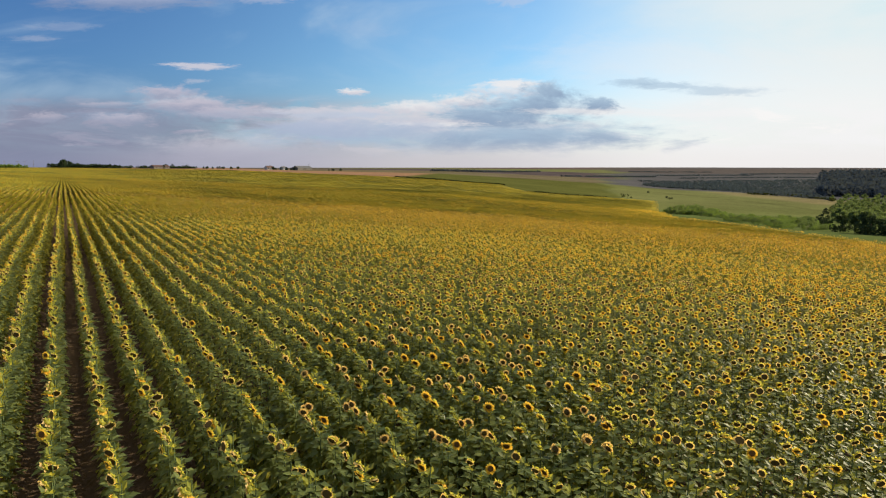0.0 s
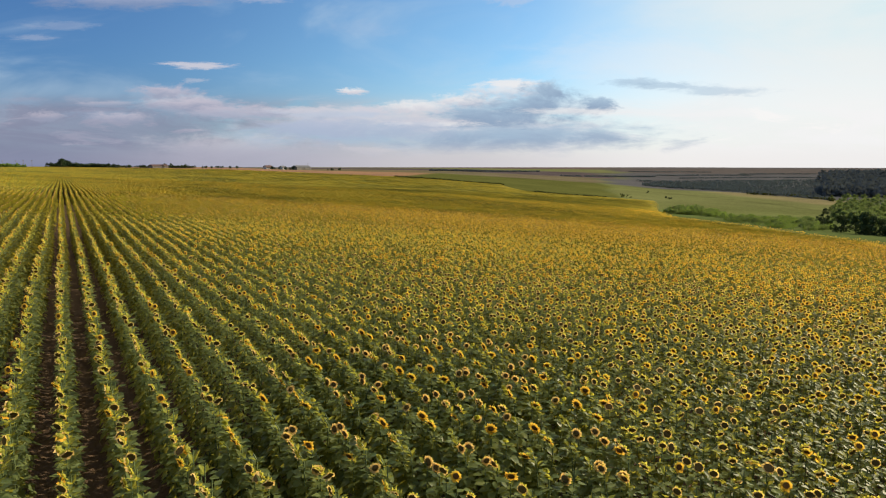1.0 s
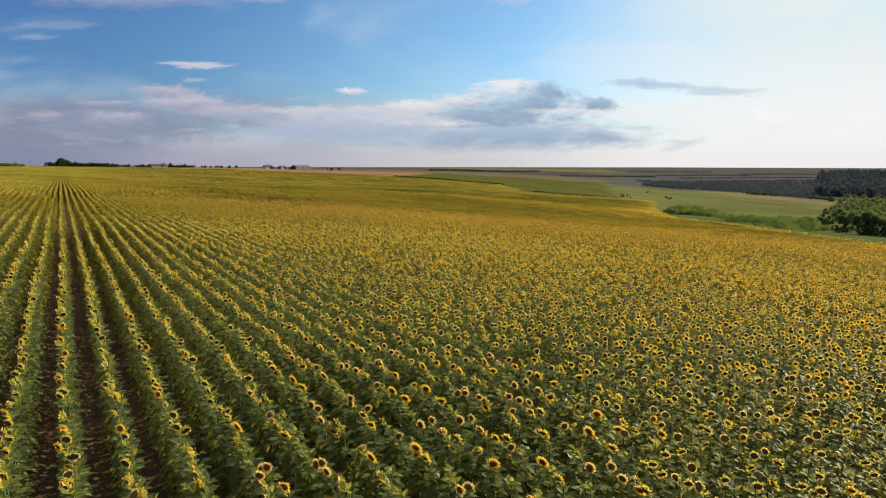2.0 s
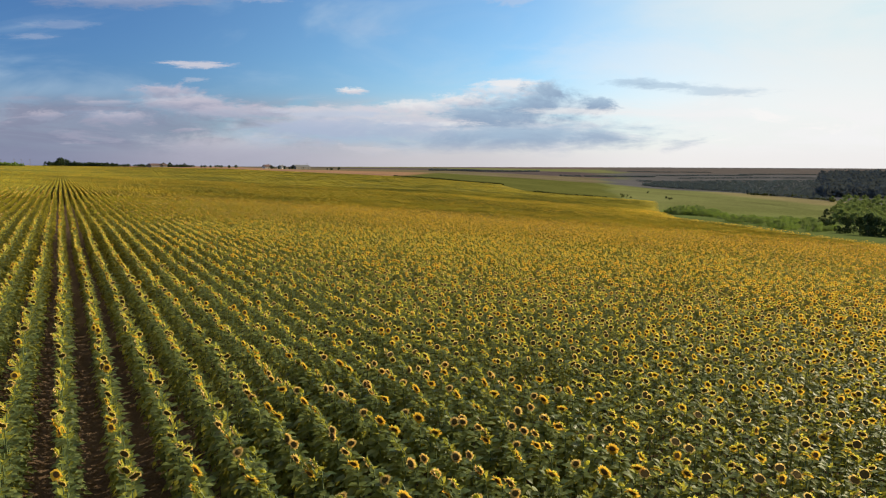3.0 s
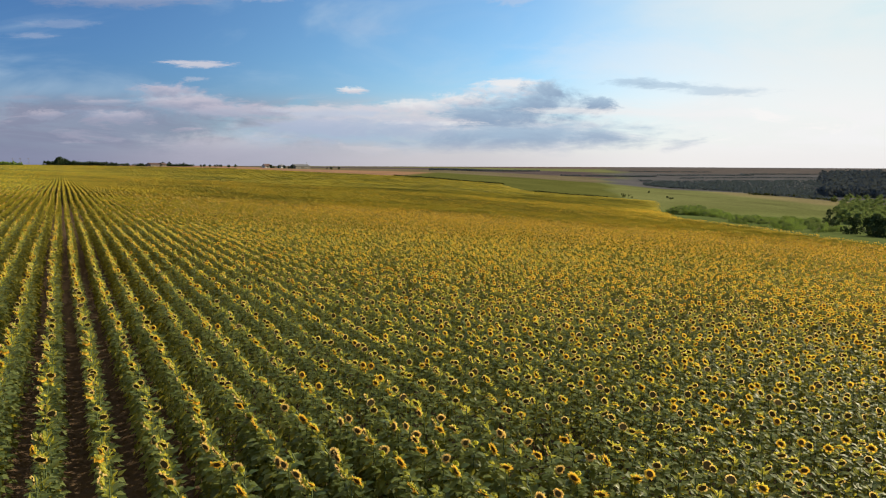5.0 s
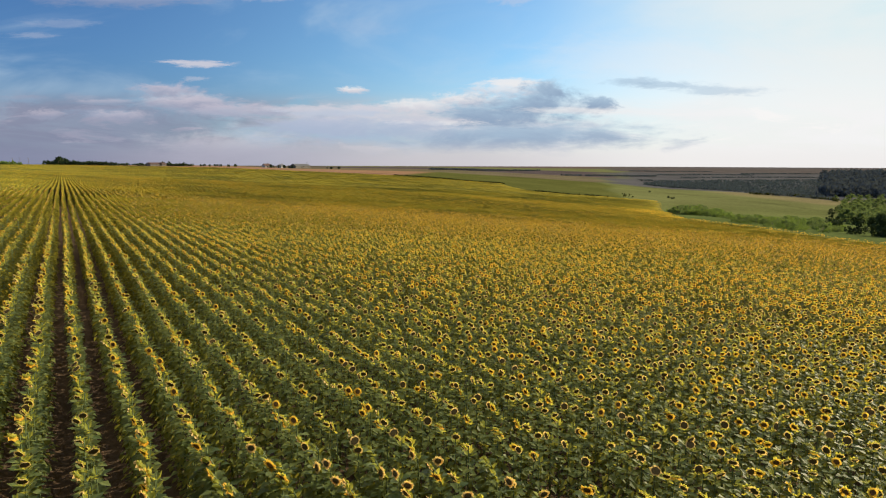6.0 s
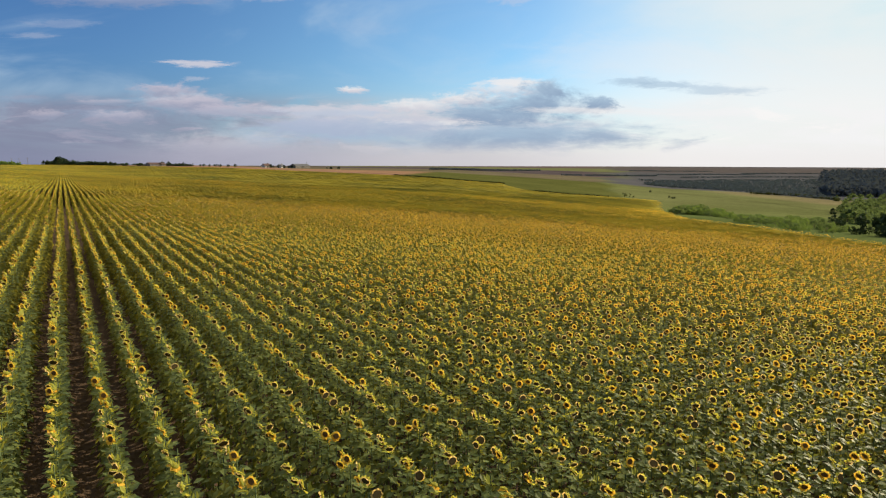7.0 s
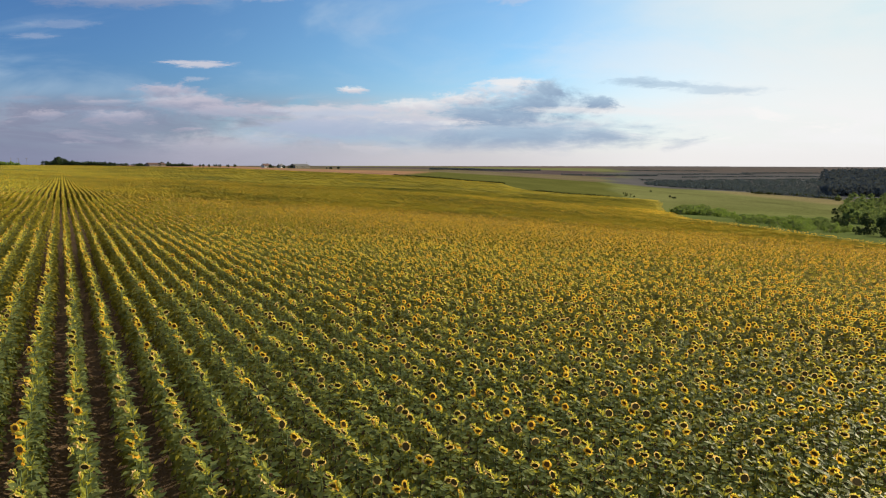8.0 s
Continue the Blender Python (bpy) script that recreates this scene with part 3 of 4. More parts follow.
def make_crop():
    mats = [MAT["leaf_j"], MAT["petal_j"], MAT["disc_j"], MAT["stem"], MAT["bract"], MAT["petal_old"], MAT["disc_old"]]
    dull = [MAT["leaf_f"], MAT["petal_j"], MAT["disc_j"], MAT["stem"], MAT["bract"], MAT["petal_old"], MAT["disc_old"]]
    rnd = random.Random(3)
    spots = row_spots(-75, 90, -30, 110, 0.215)
    side, ahead, reach, wedge = reach_of(spots)
    blend = reach + rng.normal(0, 4.5, reach.size)
    single = (side > NEAR_SIDE[0]) & (side < NEAR_SIDE[1]) & (ahead > NEAR_AHEAD[0]) & (ahead < NEAR_AHEAD[1])
    close = ((blend < CLOSE) & wedge) | ((reach < 8.0) & ~wedge)
    scatter("sunflower_crop", crop_plants(rnd, 36, 16, 1.2, 18, 6), spots[close & ~single], mats,
            "dense rows of flowering sunflowers with dark discs and yellow petals")
    scatter("sunflower_crop", crop_plants(rnd, 16, 8, 1.65, 12, 4), spots[(wedge & (blend >= CLOSE) & (blend < MID)) | (~wedge & (reach >= 8.0) & (reach < 20.0))], dull,
            "rows of flowering sunflowers further down the field")
    far = row_spots(-110, 170, -10, 160, 0.39)
    side, ahead, reach, wedge = reach_of(far)
    blend = reach + rng.normal(0, 4.5, reach.size)
    edge = reach + rng.normal(0, 9.0, reach.size)
    chosen = wedge & (blend >= MID) & (edge < FAR + 4)
    lower = far[:, 0] + rng.normal(0, 9.0, len(far)) > 30.0
    scatter("sunflower_crop", crop_plants(rnd, 8, 6, 2.25, 12, 4, 0.75), far[chosen & ~lower], dull, "distant rows of sunflowers, green and pale gold")
    scatter("sunflower_crop", crop_plants(rnd, 8, 6, 2.25, 12, 4, 0.40), far[chosen & lower], dull, "distant rows of flowering sunflowers on the lower slope, deep gold")
    return spots[single]


def make_canopy():
    """The crop past the single plants: each row a ragged ridge of leaves."""
    vs, ls, vk = [], [], 0
    xs = ROW_PHASE + ROW_STEP * np.arange(math.ceil(-420 / ROW_STEP), math.floor(440 / ROW_STEP))
    for k, x in enumerate(xs):
        y = -60.0
        pts = []
        while y < (FIELD_END if k % 2 else 330.0):
            side, ahead = to_view(x, y)
            reach = math.hypot(side, max(ahead - 11.6, -ahead, 0))
            inside = abs(side) < 0.80 * ahead + 3.0 and ahead > 3.5
            if (inside and reach > FAR - 16) or (not inside and reach > 18.0):
                if in_field(x, y) and (abs(side) < 0.9 * ahead + 20 or abs(side) + abs(ahead) < 110):
                    pts.append(y)
                else:
                    pts.append(None)
            else:
                pts.append(None)
            y += 2.2 if inside and reach < 230 else 5.0 if inside and (reach < 380 or x > 300) else 12.0 if inside else 6.0
        run = []
        for y in pts + [None]:
            if y is not None:
                run.append(y)
                continue
            if len(run) > 1:
                yy = np.array(run)
                n = len(yy)
                xx = x + rng.normal(0, 0.05, n)
                gz = ground_z(xx, yy)
                top = gz + 1.50 + rng.normal(0, 0.07, n)
                half = np.interp(yy, [60, 200, 325, 335], [0.20, 0.28, 0.38, 0.72]) + rng.normal(0, 0.02, n)
                low = gz + np.interp(yy, [60, 200], [0.85, 1.30])
                crown = np.interp(yy, [60, 325, 335], [0.12, 0.16, 0.45])
                rise = np.ones(n)
                rise[:7] = np.array([0.02, 0.35, 0.5, 0.65, 0.78, 0.88, 0.95])[:n]      # the row thins out at its near end
                top = low + (top - low) * rise
                strip = np.stack([np.stack([xx - half, yy, low], -1), np.stack([xx - crown, yy + rng.normal(0, .2, n), top], -1), np.stack([xx + crown, yy + rng.normal(0, .2, n), top - 0.05 * rise + rng.normal(0, .08, n) * rise], -1), np.stack([xx + half, yy, low], -1)], 1)
                vs.append(strip.reshape(-1, 3))
                l, _ = grid_loops(n, 4)
                ls.append(l + vk)
                vk += n * 4
            run = []
    loops = np.concatenate(ls)
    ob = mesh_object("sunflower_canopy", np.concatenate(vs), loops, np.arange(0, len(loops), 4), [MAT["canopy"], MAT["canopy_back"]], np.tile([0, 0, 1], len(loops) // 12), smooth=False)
    tagged(ob, "far rows of sunflowers merging into a green-gold carpet", "sunflowers", kind="stuff")


def make_far_heads():
    """Heads and top leaves that stand out of the far rows, in ragged tufts."""
    n = 95000
    ahead = np.sqrt(rng.uniform(80.0 ** 2, 330.0 ** 2, n))
    ahead = np.concatenate([ahead, np.sqrt(rng.uniform(330.0 ** 2, 900.0 ** 2, 60000))])
    side = rng.uniform(-0.82, 0.82, ahead.size) * ahead
    x, y = to_world(side, ahead)
    x = ROW_PHASE + ROW_STEP * np.round((x - ROW_PHASE) / ROW_STEP) + rng.normal(0, 1.0, x.size) * np.interp(ahead, [100, 240], [0.09, 0.30])
    keep = in_field(x, y) & (np.hypot(side, ahead - 11.6) > FAR - 9 + rng.normal(0, 7, x.size))
    x, y, ahead = x[keep], y[keep], ahead[keep]
    k = x.size
    wide = np.interp(ahead, [110, 330, 600], [0.08, 0.15, 0.30]) * rng.uniform(0.6, 1.3, k)
    tall = np.interp(ahead, [110, 330, 600], [0.10, 0.11, 0.13]) * rng.uniform(0.7, 1.3, k)
    z = ground_z(x, y) + 1.52 + rng.normal(0, 0.09, k)
    aim = np.pi + rng.normal(0.2, 0.4, k)
    up = np.radians(rng.normal(35, 20, k))
    across = np.stack([-np.sin(aim), np.cos(aim), 0 * aim], -1)
    rise = np.stack([-np.sin(up) * np.cos(aim), -np.sin(up) * np.sin(aim), np.cos(up)], -1)
    c = np.stack([x, y, z], -1)
    quad = [c - across * wide[:, None], c - rise * tall[:, None] * 0.9, c + across * wide[:, None], c + rise * tall[:, None]]
    verts = np.stack(quad, 1).reshape(-1, 3)
    side_of_sun = (x < 4.0)[:, None].repeat(4, 1).ravel()      # backs of the heads, where they are seen from behind
    back = (np.repeat(c, 4, 0) + (verts - np.repeat(c, 4, 0)) * 1.0 + np.array([0.03, 0.0, 0.0]))[side_of_sun]
    index = (rng.random(k) < 0.46 + 0.16 * np.sin(x * 0.16 + 2.0 * np.sin(y * 0.011)) + 0.12 * np.sin(x * 0.037 - y * 0.013)).astype(int)
    index = np.concatenate([index, np.full(len(back) // 4, 1)])
    verts = np.concatenate([verts, back])
    ob = mesh_object("sunflower_heads", verts, np.arange(len(verts)), np.arange(0, len(verts), 4), [MAT["petal_j"], MAT["leaf_f"]], index)
    tagged(ob, "far yellow sunflower heads and leaves above the rows", "sunflowers", kind="stuff")


single_spots = make_crop()
make_canopy()
make_far_heads()


def part(name, data, parent, m=Matrix.Identity(4), label=""):
    """Links mesh data as one object under a thing or a part."""
    ob = new(name, data)
    ob.parent = parent
    ob.matrix_basis = m
    return tagged(ob, label) if label else ob


def shape_mesh(name, shape, mats, smooth=True):
    me = bpy.data.meshes.new(name)
    me.from_pydata(shape.v, [], shape.f)
    for m in mats:
        me.materials.append(m)
    me.polygons.foreach_set("use_smooth", [smooth] * len(shape.f))
    me.update()
    return me


def tube(points, radii, sides):
    """A tapered tube through points, closed at its end."""
    s = Shape()
    rings = []
    for p, r in zip(points, radii):
        rings.append([(p[0] + x, p[1] + y, p[2]) for x, y, _ in ring(sides, r)])
    verts = [v for q in rings for v in q]
    faces = [(j * sides + i, j * sides + (i + 1) % sides, (j + 1) * sides + (i + 1) % sides, (j + 1) * sides + i) for j in range(len(rings) - 1) for i in range(sides)]
    faces.append(tuple(range(len(verts) - sides, len(verts))))
    s.add(verts, faces, 0)
    return s


def make_sunflower(rnd, leaf_meshes, top_leaf, label, stage):
    """stem, leaves, and a head with ray florets and disc, fresh, faded or still a green bud."""
    faded = stage == "faded"
    base = tagged(new("sunflower"), label, "sunflower", "sunflowers of the crop")
    height, plan = plant_plan(rnd, 13)
    bend = rnd.uniform(-0.03, 0.03)
    part("stem", shape_mesh("stem", tube([(0, 0, -0.05), (bend, 0, height * 0.5), (0, 0, height * 0.93), (-0.06, 0, height + 0.01)], [0.014, 0.012, 0.009, 0.008], 5), [MAT["stem"]]), base)
    for z, turn, size, dip, droop, out in plan:
        m = leaf_pose(z, turn, out, dip) @ Matrix.Diagonal((size * 5.6, size * 5.6, size * 5.2, 1))
        part("leaf", rnd.choice(leaf_meshes), base, m)
    small = Shape()
    for z, turn, lsize, dip, droop, out in plant_plan(rnd, 46)[1]:
        v, f = leaf_points(lsize * 1.25, lsize * 1.1, 2, droop)
        small.add(moved(v, leaf_pose(min(z, height - 0.12), turn + 60, out, dip)), f, 0)
    part("foliage", shape_mesh("foliage", small, [MAT["leaf_j"]]), base)
    # top leaves in the same pale lime, the lit crest put into their colour
    for _ in range(3):
        k = rnd.uniform(0.28, 0.48)
        part("leaf", top_leaf, base, leaf_pose(height - rnd.uniform(0.10, 0.16), rnd.uniform(0, 360), 0.015, rnd.uniform(-70, -25)) @ Matrix.Diagonal((k, k, k, 1)))
    size = rnd.uniform(0.78, 1.04)
    hp = head_pose(height, rnd)
    back = Shape()
    back.add(ring(8, 0.066 * size, 0.0) + ring(8, 0.030 * size, -0.035), [(i, (i + 1) % 8, 8 + (i + 1) % 8, 8 + i) for i in range(8)] + [tuple(range(15, 7, -1))], 0)
    if stage == "bud":
        tips = petal_shape(11, 0.020 * size, 0.052 * size, rnd, True)
        back.add(tips.v, tips.f, 0)
        part("flower_bud", shape_mesh("flower_bud", back, [MAT["bract_o"]]), base, hp @ Matrix.Diagonal((0.8, 0.8, 1.0, 1.0)), "closed lime-green bud")
        return base
    for i in range(9):      # the green bracts that cup the head
        b, f = simple_leaf(0.042 * size * rnd.uniform(0.7, 1.25), 0.038 * size, rnd.uniform(0.0, 0.6))
        back.add(moved(b, Matrix.Rotation(0.70 * i + rnd.uniform(-0.3, 0.3), 4, "Z") @ Matrix.Translation((0.034 * size, 0, -0.022))), f, 0)
    head = part("flower_head", shape_mesh("flower_head", back, [MAT["bract_o"]]), base, hp)
    if faded:
        part("petals", shape_mesh("petals", petal_shape(19, 0.050 * size, 0.094 * size, rnd), [MAT["petal_old"]]), head, label="ring of pale faded petals")
    else:
        part("petals", shape_mesh("petals", petal_shape(17, 0.052 * size, 0.108 * size, rnd), [MAT["petal"]]), head, label="ring of orange-yellow petals")
    disc = Shape()
    n = 10
    wide = (0.054 if faded else 0.050) * size
    disc.add(ring(n, wide, 0.004) + ring(n, wide * 0.65, 0.016) + [(0, 0, 0.010)], [(i, (i + 1) % n, n + (i + 1) % n, n + i) for i in range(n)] + [(n + i, n + (i + 1) % n, 2 * n) for i in range(n)], 0)
    part("disc", shape_mesh("disc", disc, [MAT["disc_old" if faded else "disc"]]), head, label="olive brown seed disc" if faded else "dark brown seed disc")
    return base


def make_single_sunflowers(spots):
    rnd = random.Random(11)
    leaf_meshes = []
    for i in range(4):
        s = Shape()
        v, f = leaf_points(0.25, 0.23, 4, 0.25 + 0.12 * i)
        s.add([(x, y, z + rnd.uniform(-0.008, 0.008)) for x, y, z in v], f, 0)
        leaf_meshes.append(shape_mesh("leaf", s, [MAT["leaf"]]))
    stages = (("fresh", "flowering sunflower with a dark disc and yellow petals in the row"), ("faded", "sunflower past its bloom with pale faded petals in the row"),
              ("bud", "leafy green sunflower still in bud in the row"), ("faded", "sunflower past its bloom with pale faded petals in the row"), ("bud", "leafy green sunflower still in bud in the row"))
    s = Shape()
    v, f = leaf_points(0.25, 0.17, 3, 0.2)
    s.add(v, f, 0)
    top_leaf = shape_mesh("leaf", s, [MAT["bract_o"]])
    masters = [make_sunflower(rnd, leaf_meshes, top_leaf, stages[i % 5][1], stages[i % 5][0]) for i in range(15)]
    rnd.shuffle(masters)
    for i, (x, y, turn, size) in enumerate(spots[:310]):
        z = float(ground_z(np.array([x]), np.array([y]))[0])
        m = Matrix.Translation((x, y, z)) @ Matrix.Rotation(turn, 4, "Z") @ Matrix.Rotation(rnd.gauss(0, 0.04), 4, "X") @ Matrix.Rotation(rnd.gauss(0, 0.04), 4, "Y")
        if i < len(masters):
            masters[i].matrix_basis = m
        else:
            copy_thing(masters[i % len(masters)], m)


# ---- trees, hedges, woods ----
def clump(s, centre, r, rnd, mat, tufts, coarse=1.0):
    """A loose clump of leaf tufts."""
    for _ in range(tufts):
        d = Vector((rnd.gauss(0, 1), rnd.gauss(0, 1), rnd.gauss(0, 0.8)))
        d = d.normalized() * r * rnd.uniform(0.55, 1.05)
        c = Vector(centre) + d
        k = r * rnd.uniform(0.30, 0.55) * coarse
        m = Matrix.Translation(c) @ Euler((rnd.uniform(0, 6.3), rnd.uniform(0, 6.3), rnd.uniform(0, 6.3))).to_matrix().to_4x4()
        pts = [(k, 0, 0), (0.2 * k, 0.8 * k, 0.2 * k), (-0.9 * k, 0.3 * k, 0), (-0.3 * k, -0.9 * k, 0.25 * k)]
        s.add(moved(pts, m), [(0, 1, 2, 3)], mat)


def make_tree(rnd, height, spread, leafy, label, low=0.22, name="tree"):
    base = tagged(new(name), label, name, kind="")
    trunk = tube([(0, 0, -0.3), (0.1, 0, height * 0.3), (-0.05, 0.1, height * 0.75)], [height * 0.03, height * 0.022, height * 0.008], 6)
    for _ in range(5):
        a, z0 = rnd.uniform(0, 6.28), height * rnd.uniform(0.25, 0.5)
        e = (spread * 0.6 * math.cos(a), spread * 0.6 * math.sin(a), z0 + height * rnd.uniform(0.15, 0.3))
        b = tube([(0, 0, z0), (e[0] * 0.5, e[1] * 0.5, (z0 + e[2]) / 2 + 0.1), e], [height * 0.012, height * 0.008, height * 0.003], 4)
        trunk.add(b.v, b.f, 0)
    part("trunk", shape_mesh("trunk", trunk, [MAT["bark"]]), base)
    crown = Shape()
    for _ in range(28):
        u = rnd.random()
        z = height * (low + (1 - low) * u)
        w = spread * math.sin(math.pi * min(1.0, 0.15 + 0.85 * u)) ** 0.7
        a, q = rnd.uniform(0, 6.28), math.sqrt(rnd.random())
        clump(crown, (w * q * math.cos(a), w * q * math.sin(a), z - 0.05 * height), height * rnd.uniform(0.11, 0.18), rnd, 0, 17)
    part("crown", shape_mesh("crown", crown, [leafy], smooth=False), base)
    return base


def at(side, ahead, turn=0.0, size=1.0):
    x, y = to_world(side, ahead)
    z = float(ground_z(np.array([x]), np.array([y]))[0])
    return pose(x, y, z, 0, 0, turn) @ Matrix.Diagonal((size, size, size, 1))


def place_copies(masters, spots, used):
    rnd = random.Random(len(spots))
    for side, ahead, size in spots:
        k = rnd.randrange(len(masters))
        m = at(side, ahead, rnd.uniform(0, 360))
        if k not in used:
            used.add(k)
            masters[k].matrix_basis = m
            masters[k].scale = (size,) * 3
        else:
            c = copy_thing(masters[k], m)
            c.scale = (size,) * 3


def make_trees():
    rnd = random.Random(21)
    broad = [make_tree(rnd, 10.0, 5.2, MAT["shaded_leaf"], "green broad-leaved tree at the edge of the valley, leaves coloured dark as in shade", 0.05) for _ in range(3)]
    spots = []
    for i in range(16):      # the grove below the crop
        spots.append((122 + 2.6 * i + rnd.uniform(-2, 2), 176 - 0.8 * i + rnd.uniform(-8, 8), rnd.uniform(0.45, 0.65)))
    round_tops = [make_tree(rnd, 7.5, 5.2, MAT["wood_leaf"], "green rounded tree in the wood of the valley", 0.0) for _ in range(3)]
    wood = []
    for i in range(150):     # the wood up the valley side
        a = rnd.uniform(270, 640)
        wood.append((a * rnd.uniform(0.662, 0.86), a, rnd.uniform(0.6, 1.0)))
    for i in range(45):
        a = rnd.uniform(640, 900)
        wood.append((a * rnd.uniform(0.656, 0.86), a, rnd.uniform(0.6, 0.95)))
    place_copies(round_tops, wood, set())
    for a, f, k in ((430, 0.668, 0.5), (440, 0.648, 0.42), (470, 0.66, 0.5), (618, 0.377, 0.24), (599, 0.382, 0.22), (604, 0.386, 0.20), (712, 0.346, 0.26), (417, 0.384, 0.20), (421, 0.391, 0.24), (409, 0.402, 0.20), (262, 0.642, 0.46), (266, 0.652, 0.40), (240, 0.62, 0.25), (205, 0.645, 0.30)):
        spots.append((a * f, a, k))
    place_copies(broad, spots, set())
    skyline = [make_tree(rnd, 11.0, 5.0, MAT["shaded_leaf"], "dark tree on the far skyline", 0.05) for _ in range(3)]
    sky = []
    for f0, f1, count, size in ((-0.665, -0.62, 12, 0.72), (-0.638, -0.612, 6, 1.35), (-0.615, -0.54, 18, 0.62), (-0.53, -0.47, 9, 0.5), (-0.47, -0.42, 7, 0.8), (-0.41, -0.34, 16, 0.40), (-0.30, -0.24, 13, 0.5), (-0.25, -0.17, 14, 0.42)):
        for _ in range(count):
            a = rnd.uniform(980, 1060)
            sky.append((a * rnd.uniform(f0, f1), a, size * rnd.uniform(0.6, 1.05)))
    place_copies(skyline, sky, set())
    bush = [make_tree(rnd, 3.2, 3.8, MAT["bush_leaf"], "bright green bush in the valley bottom", 0.0, "bush") for _ in range(3)]
    bush += [make_tree(rnd, 3.0, 3.4, MAT["wood_leaf"], "dull dark green bush in the valley bottom", 0.0, "bush") for _ in range(2)]
    low = []
    for i in range(60):      # thickets of uneven size
        f0 = 0.388 + 0.262 * (i + rnd.random()) / 60
        a0 = np.interp(f0, [0.37, 0.44, 0.5, 0.66], [380, 315, 225, 170]) + rnd.triangular(-30, 170, -4)
        big = rnd.uniform(0.30, 1.05) * (1.5 if f0 < 0.47 else 1.0)
        for _ in range(rnd.randrange(3, 7)):
            a, f = a0 + rnd.gauss(0, 5), f0 + rnd.gauss(0, 0.009)
            low.append((a * f, a, big * rnd.uniform(0.5, 1.1)))
    place_copies(bush, low, set())


def leaf_band(name, path, width, height, count, mat, label, category, seed, tufts=10, coarse=1.5):
    """A hedge or wood: tufts heaped along a path of (side, ahead)."""
    rnd = random.Random(seed)
    s = Shape()
    for _ in range(count):
        i = rnd.randrange(len(path) - 1)
        t = rnd.random()
        side = path[i][0] * (1 - t) + path[i + 1][0] * t + rnd.uniform(-0.5, 0.5) * width
        ahead = path[i][1] * (1 - t) + path[i + 1][1] * t + rnd.uniform(-0.5, 0.5) * width
        x, y = to_world(side, ahead)
        z = float(ground_z(np.array([x]), np.array([y]))[0])
        h = height * rnd.uniform(0.6, 1.1)
        clump(s, (x, y, z + h * 0.55), h * 0.55, rnd, 0, tufts, coarse)
    ob = new(name, shape_mesh(name, s, [mat], smooth=False))
    tagged(ob, label, category, kind="stuff")


def wood_patch(name, left, right, near, away, height, count, mat, label, category, seed, tufts, coarse):
    """A wood that covers a slope: clumps between two fans (sideways per metre ahead), from a near edge to a far one."""
    rnd = random.Random(seed)
    s = Shape()
    for _ in range(count):
        fan = rnd.uniform(left, right)
        q = near(fan) + (away(fan) - near(fan)) * rnd.random() ** 1.15
        fan += 0.006 * math.sin(q * 0.031) + rnd.gauss(0, 0.003)
        x, y = to_world(fan * q, q)
        z = float(ground_z(np.array([x]), np.array([y]))[0])
        h = height * rnd.uniform(0.5, 1.15)
        clump(s, (x, y, z + h * 0.5), h * 0.6, rnd, 0, tufts, coarse)
    tagged(new(name, shape_mesh(name, s, [mat], smooth=False)), label, category, kind="stuff")


def meadow_top(fan):
    """How far ahead the dry meadow ends and the scrub begins."""
    return float(np.interp(fan, [0.33, 0.40, 0.53, 0.64, 0.80], [960, 905, 765, 665, 640]))


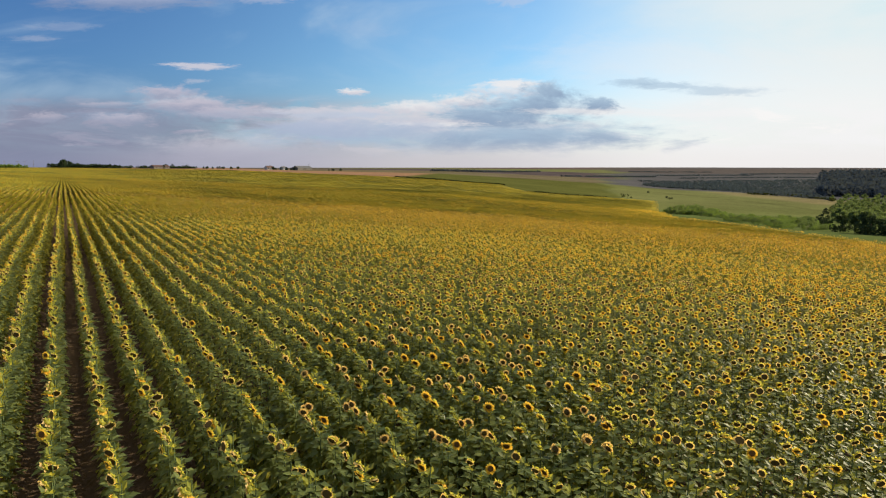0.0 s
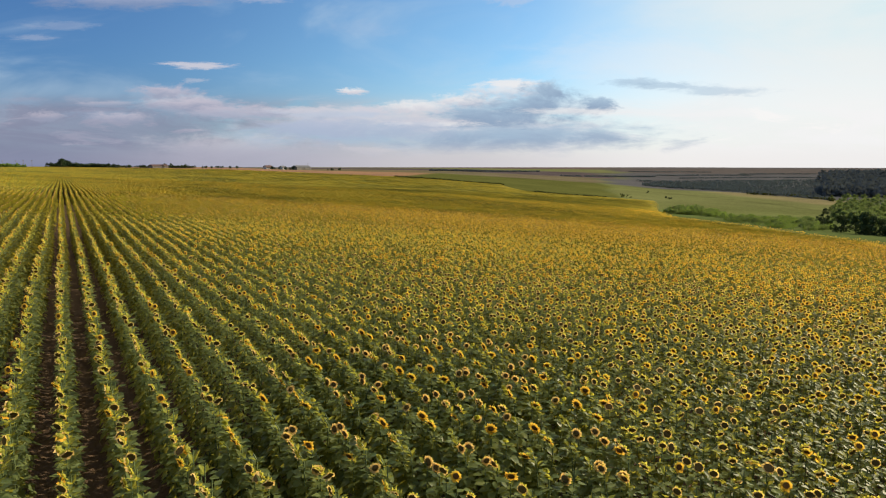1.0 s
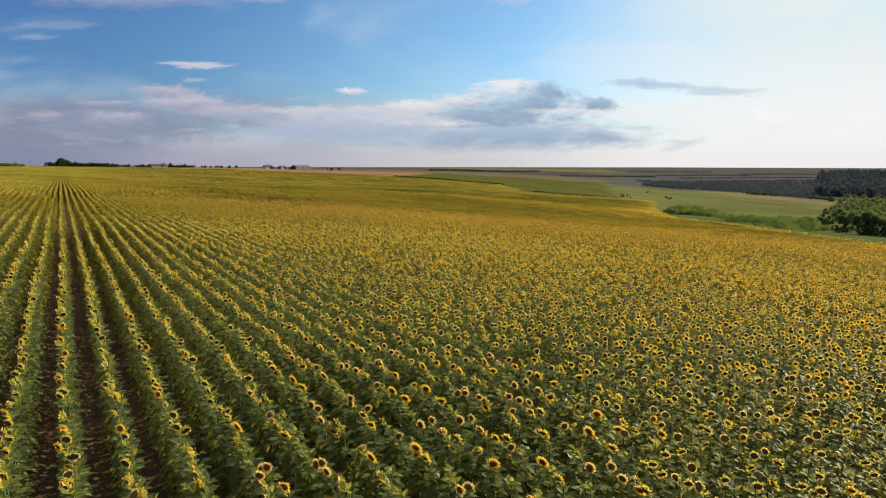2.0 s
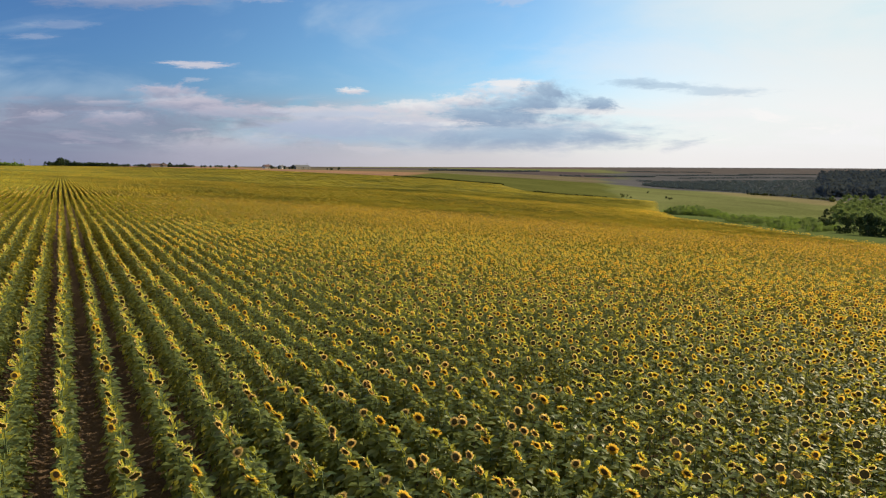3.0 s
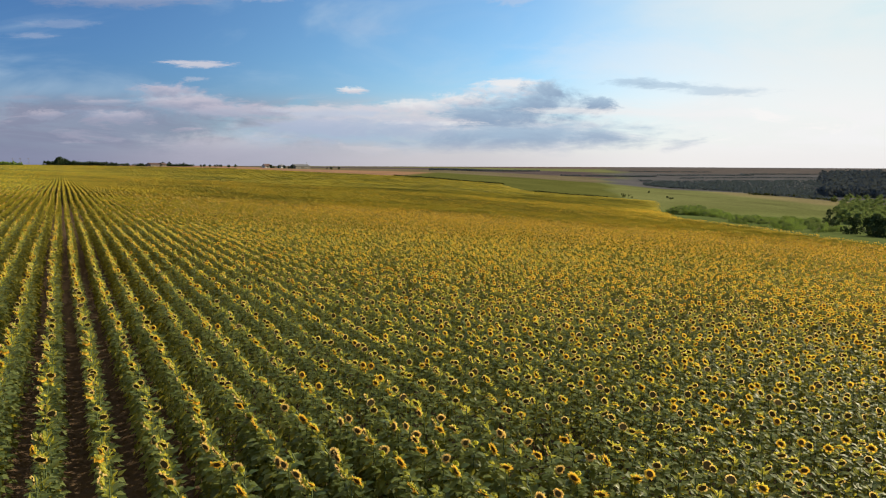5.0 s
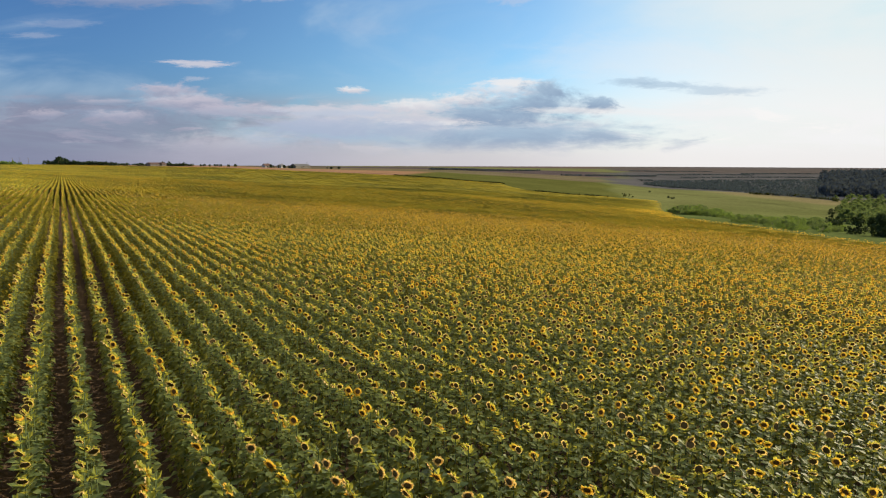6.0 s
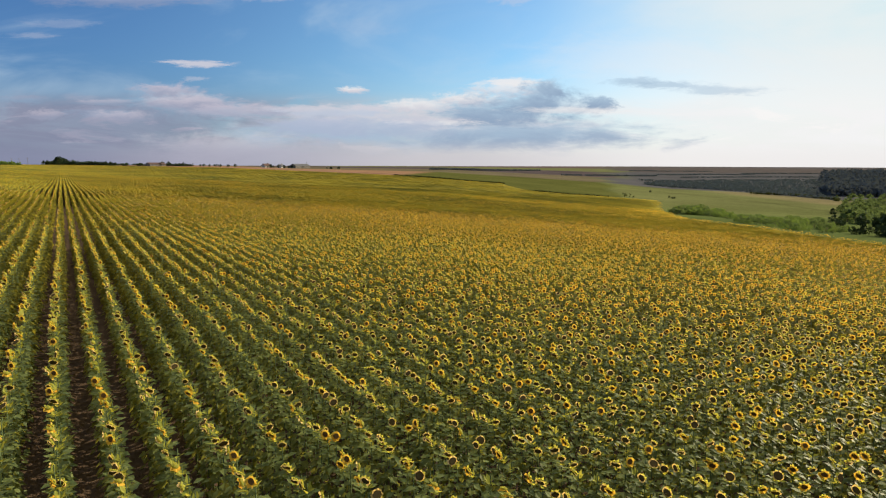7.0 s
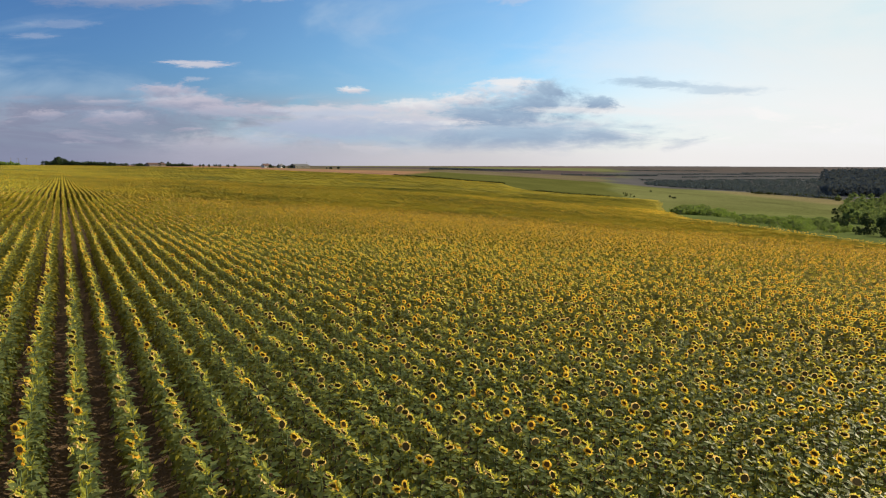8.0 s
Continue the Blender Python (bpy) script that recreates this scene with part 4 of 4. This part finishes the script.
def make_woods():
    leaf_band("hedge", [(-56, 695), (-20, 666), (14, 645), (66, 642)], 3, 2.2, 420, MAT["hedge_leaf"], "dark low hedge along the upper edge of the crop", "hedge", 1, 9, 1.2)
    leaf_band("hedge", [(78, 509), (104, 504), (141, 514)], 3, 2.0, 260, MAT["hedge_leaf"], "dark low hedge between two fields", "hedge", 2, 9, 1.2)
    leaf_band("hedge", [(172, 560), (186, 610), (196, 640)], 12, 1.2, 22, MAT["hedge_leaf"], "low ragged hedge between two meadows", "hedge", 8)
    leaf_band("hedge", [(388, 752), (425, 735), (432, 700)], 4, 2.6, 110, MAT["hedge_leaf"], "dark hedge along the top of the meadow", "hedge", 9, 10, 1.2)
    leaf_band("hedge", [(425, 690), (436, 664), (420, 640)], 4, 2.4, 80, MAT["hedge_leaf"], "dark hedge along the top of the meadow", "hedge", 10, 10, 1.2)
    wood_patch("far_wood", 0.642, 0.92, lambda f: 740, lambda f: 1900, 13, 2300, MAT["hazed_far_leaf"], "dark wood on the far slope of the valley", "wood", 3, 22, 0.9)
    wood_patch("scrub", 0.345, 0.645, meadow_top, lambda f: 1080 + 900 * (f - 0.345), 3.6, 3000, MAT["hazed_scrub_leaf"], "dark scrub on the slope behind the meadow, blue haze put into its leaf colour", "scrub", 12, 12, 1.0)
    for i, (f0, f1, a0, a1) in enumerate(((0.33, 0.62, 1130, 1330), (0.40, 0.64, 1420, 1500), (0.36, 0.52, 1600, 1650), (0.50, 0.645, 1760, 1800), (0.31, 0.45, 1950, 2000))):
        leaf_band("tree_belt", [(f0 * a0, a0), ((f0 + f1) / 2 * (a0 + a1) / 2, (a0 + a1) / 2 + 20), (f1 * a1, a1)], 12, 3.2, 330, MAT["hazed_scrub_leaf"], "dark belt of trees across the far slope", "tree belt", 30 + i, 8, 1.2)
    leaf_band("far_wood", [(-650, 737), (-560, 737), (-522, 739)], 18, 5.0, 300, MAT["bush_leaf"], "green wood on the far ridge", "wood", 4, 12, 1.0)
    leaf_band("tree_belt", [(-22, 1130), (90, 1300), (260, 1600)], 10, 4.0, 520, MAT["hazed_scrub_leaf"], "dark belt of trees between far fields", "tree belt", 5, 9, 1.1)
    leaf_band("tree_belt", [(243, 1210), (423, 1400), (530, 1490)], 10, 3.5, 380, MAT["hazed_scrub_leaf"], "dark belt of trees between far fields", "tree belt", 6, 9, 1.1)
    leaf_band("tree_belt", [(-655, 1010), (-620, 1010), (-560, 1012)], 10, 6.0, 260, MAT["shaded_leaf"], "dark belt of trees along the skyline", "tree belt", 7, 12, 1.0)
    leaf_band("tree_belt", [(-570, 1020), (-470, 1020), (-425, 1020)], 10, 4.0, 240, MAT["shaded_leaf"], "dark belt of low trees along the skyline", "tree belt", 11, 10, 1.0)


def box(s, x0, x1, y0, y1, z0, z1, mat=0):
    v = [(x, y, z) for z in (z0, z1) for x, y in ((x0, y0), (x1, y0), (x1, y1), (x0, y1))]
    s.add(v, [(3, 2, 1, 0), (4, 5, 6, 7), (0, 1, 5, 4), (1, 2, 6, 5), (2, 3, 7, 6), (3, 0, 4, 7)], mat)


def make_house(length, depth, wall_h, roof_h, wall_mat, roof_mat, label, name="house"):
    """Walls with gables, an overhanging roof, windows, a door and a chimney."""
    base = tagged(new(name), label, name)
    a, b = length / 2, depth / 2
    w = Shape()
    w.add([(-a, -b, 0), (a, -b, 0), (a, b, 0), (-a, b, 0), (-a, -b, wall_h), (a, -b, wall_h), (a, b, wall_h), (-a, b, wall_h), (-a, 0, wall_h + roof_h), (a, 0, wall_h + roof_h)],
          [(0, 1, 5, 4), (2, 3, 7, 6), (1, 2, 6, 9, 5), (3, 0, 4, 8, 7)], 0)
    part("wall", shape_mesh("wall", w, [wall_mat], False), base)
    r = Shape()
    o, t = 0.5, 0.25
    for sgn in (-1, 1):
        y1, z1 = sgn * (b + o), wall_h - roof_h * o / b
        v = [(-a - o, y1, z1), (a + o, y1, z1), (a + o, 0, wall_h + roof_h), (-a - o, 0, wall_h + roof_h)]
        v += [(x, y, z + t) for x, y, z in v]
        r.add(v, [(0, 1, 2, 3), (7, 6, 5, 4), (0, 4, 5, 1), (1, 5, 6, 2), (3, 2, 6, 7), (0, 3, 7, 4)], 0)
    roof = part("roof", shape_mesh("roof", r, [roof_mat], False), base)
    if name == "house":
        c = Shape()
        box(c, a * 0.4, a * 0.4 + 0.8, -0.4, 0.4, wall_h + roof_h * 0.6, wall_h + roof_h + 1.0)
        part("chimney", shape_mesh("chimney", c, [MAT["roof"]], False), roof)
    g = Shape()
    box(g, -0.6, 0.6, -0.06, 0.06, 0.0, 1.3)
    pane = shape_mesh("window", g, [MAT["glass"]], False)
    for i in range(4):
        part("window", pane, base, Matrix.Translation((-a * 0.72 + i * a * 0.48, -b, 1.0)))
    d = Shape()
    box(d, -0.5, 0.5, -0.08, 0.08, 0.0, 2.1)
    part("door", shape_mesh("door", d, [MAT["wood"]], False), base, Matrix.Translation((a * 0.9 - 0.6, -b, 0)))
    return base


def make_pole(height):
    """A wooden power pole with a cross-arm and insulators."""
    base = tagged(new("power_pole"), "grey wooden power pole with a cross-arm on the skyline", "power pole", "power poles on the skyline")
    part("post", shape_mesh("post", tube([(0, 0, -0.5), (0, 0, height)], [0.22, 0.15], 7), [MAT["wood"]]), base)
    arm = Shape()
    box(arm, -1.3, 1.3, -0.1, 0.1, height - 0.9, height - 0.65)
    part("cross_arm", shape_mesh("cross_arm", arm, [MAT["wood"]], False), base)
    ins = shape_mesh("insulator", tube([(0, 0, 0), (0, 0, 0.18), (0, 0, 0.35)], [0.06, 0.12, 0.05], 6), [MAT["glass"]])
    for x in (-1.2, 0.0, 1.2):
        part("insulator", ins, base, Matrix.Translation((x, 0, height - 0.65)))
    return base


def make_buildings():
    make_house(13, 8, 3.2, 3.0, MAT["render"], MAT["roof"], "pale rendered farmhouse with a red roof on the skyline").matrix_basis = at(-0.292 * 1010, 1010, 25)
    make_house(11, 8, 3.0, 2.6, MAT["render"], MAT["slate"], "pale rendered house with a grey roof on the skyline").matrix_basis = at(-0.268 * 1020, 1020, 40)
    make_house(38, 12, 4.0, 3.0, MAT["wood"], MAT["slate"], "long dark barn with a grey roof on the skyline", "barn").matrix_basis = at(-0.236 * 1010, 1010, 32)
    make_house(30, 11, 3.2, 2.4, MAT["wood"], MAT["roof"], "long low barn with a red roof on the skyline", "barn").matrix_basis = at(-0.475 * 1000, 1000, 30)
    pole = make_pole(11.0)
    pole.matrix_basis = at(-0.700 * 900, 900, 20)
    for f, a in ((-0.713, 930), (-0.735, 960), (-0.686, 870), (-0.225, 990)):
        copy_thing(pole, at(f * a, a, 20))


make_buildings()
make_trees()
make_woods()
make_single_sunflowers(single_spots)
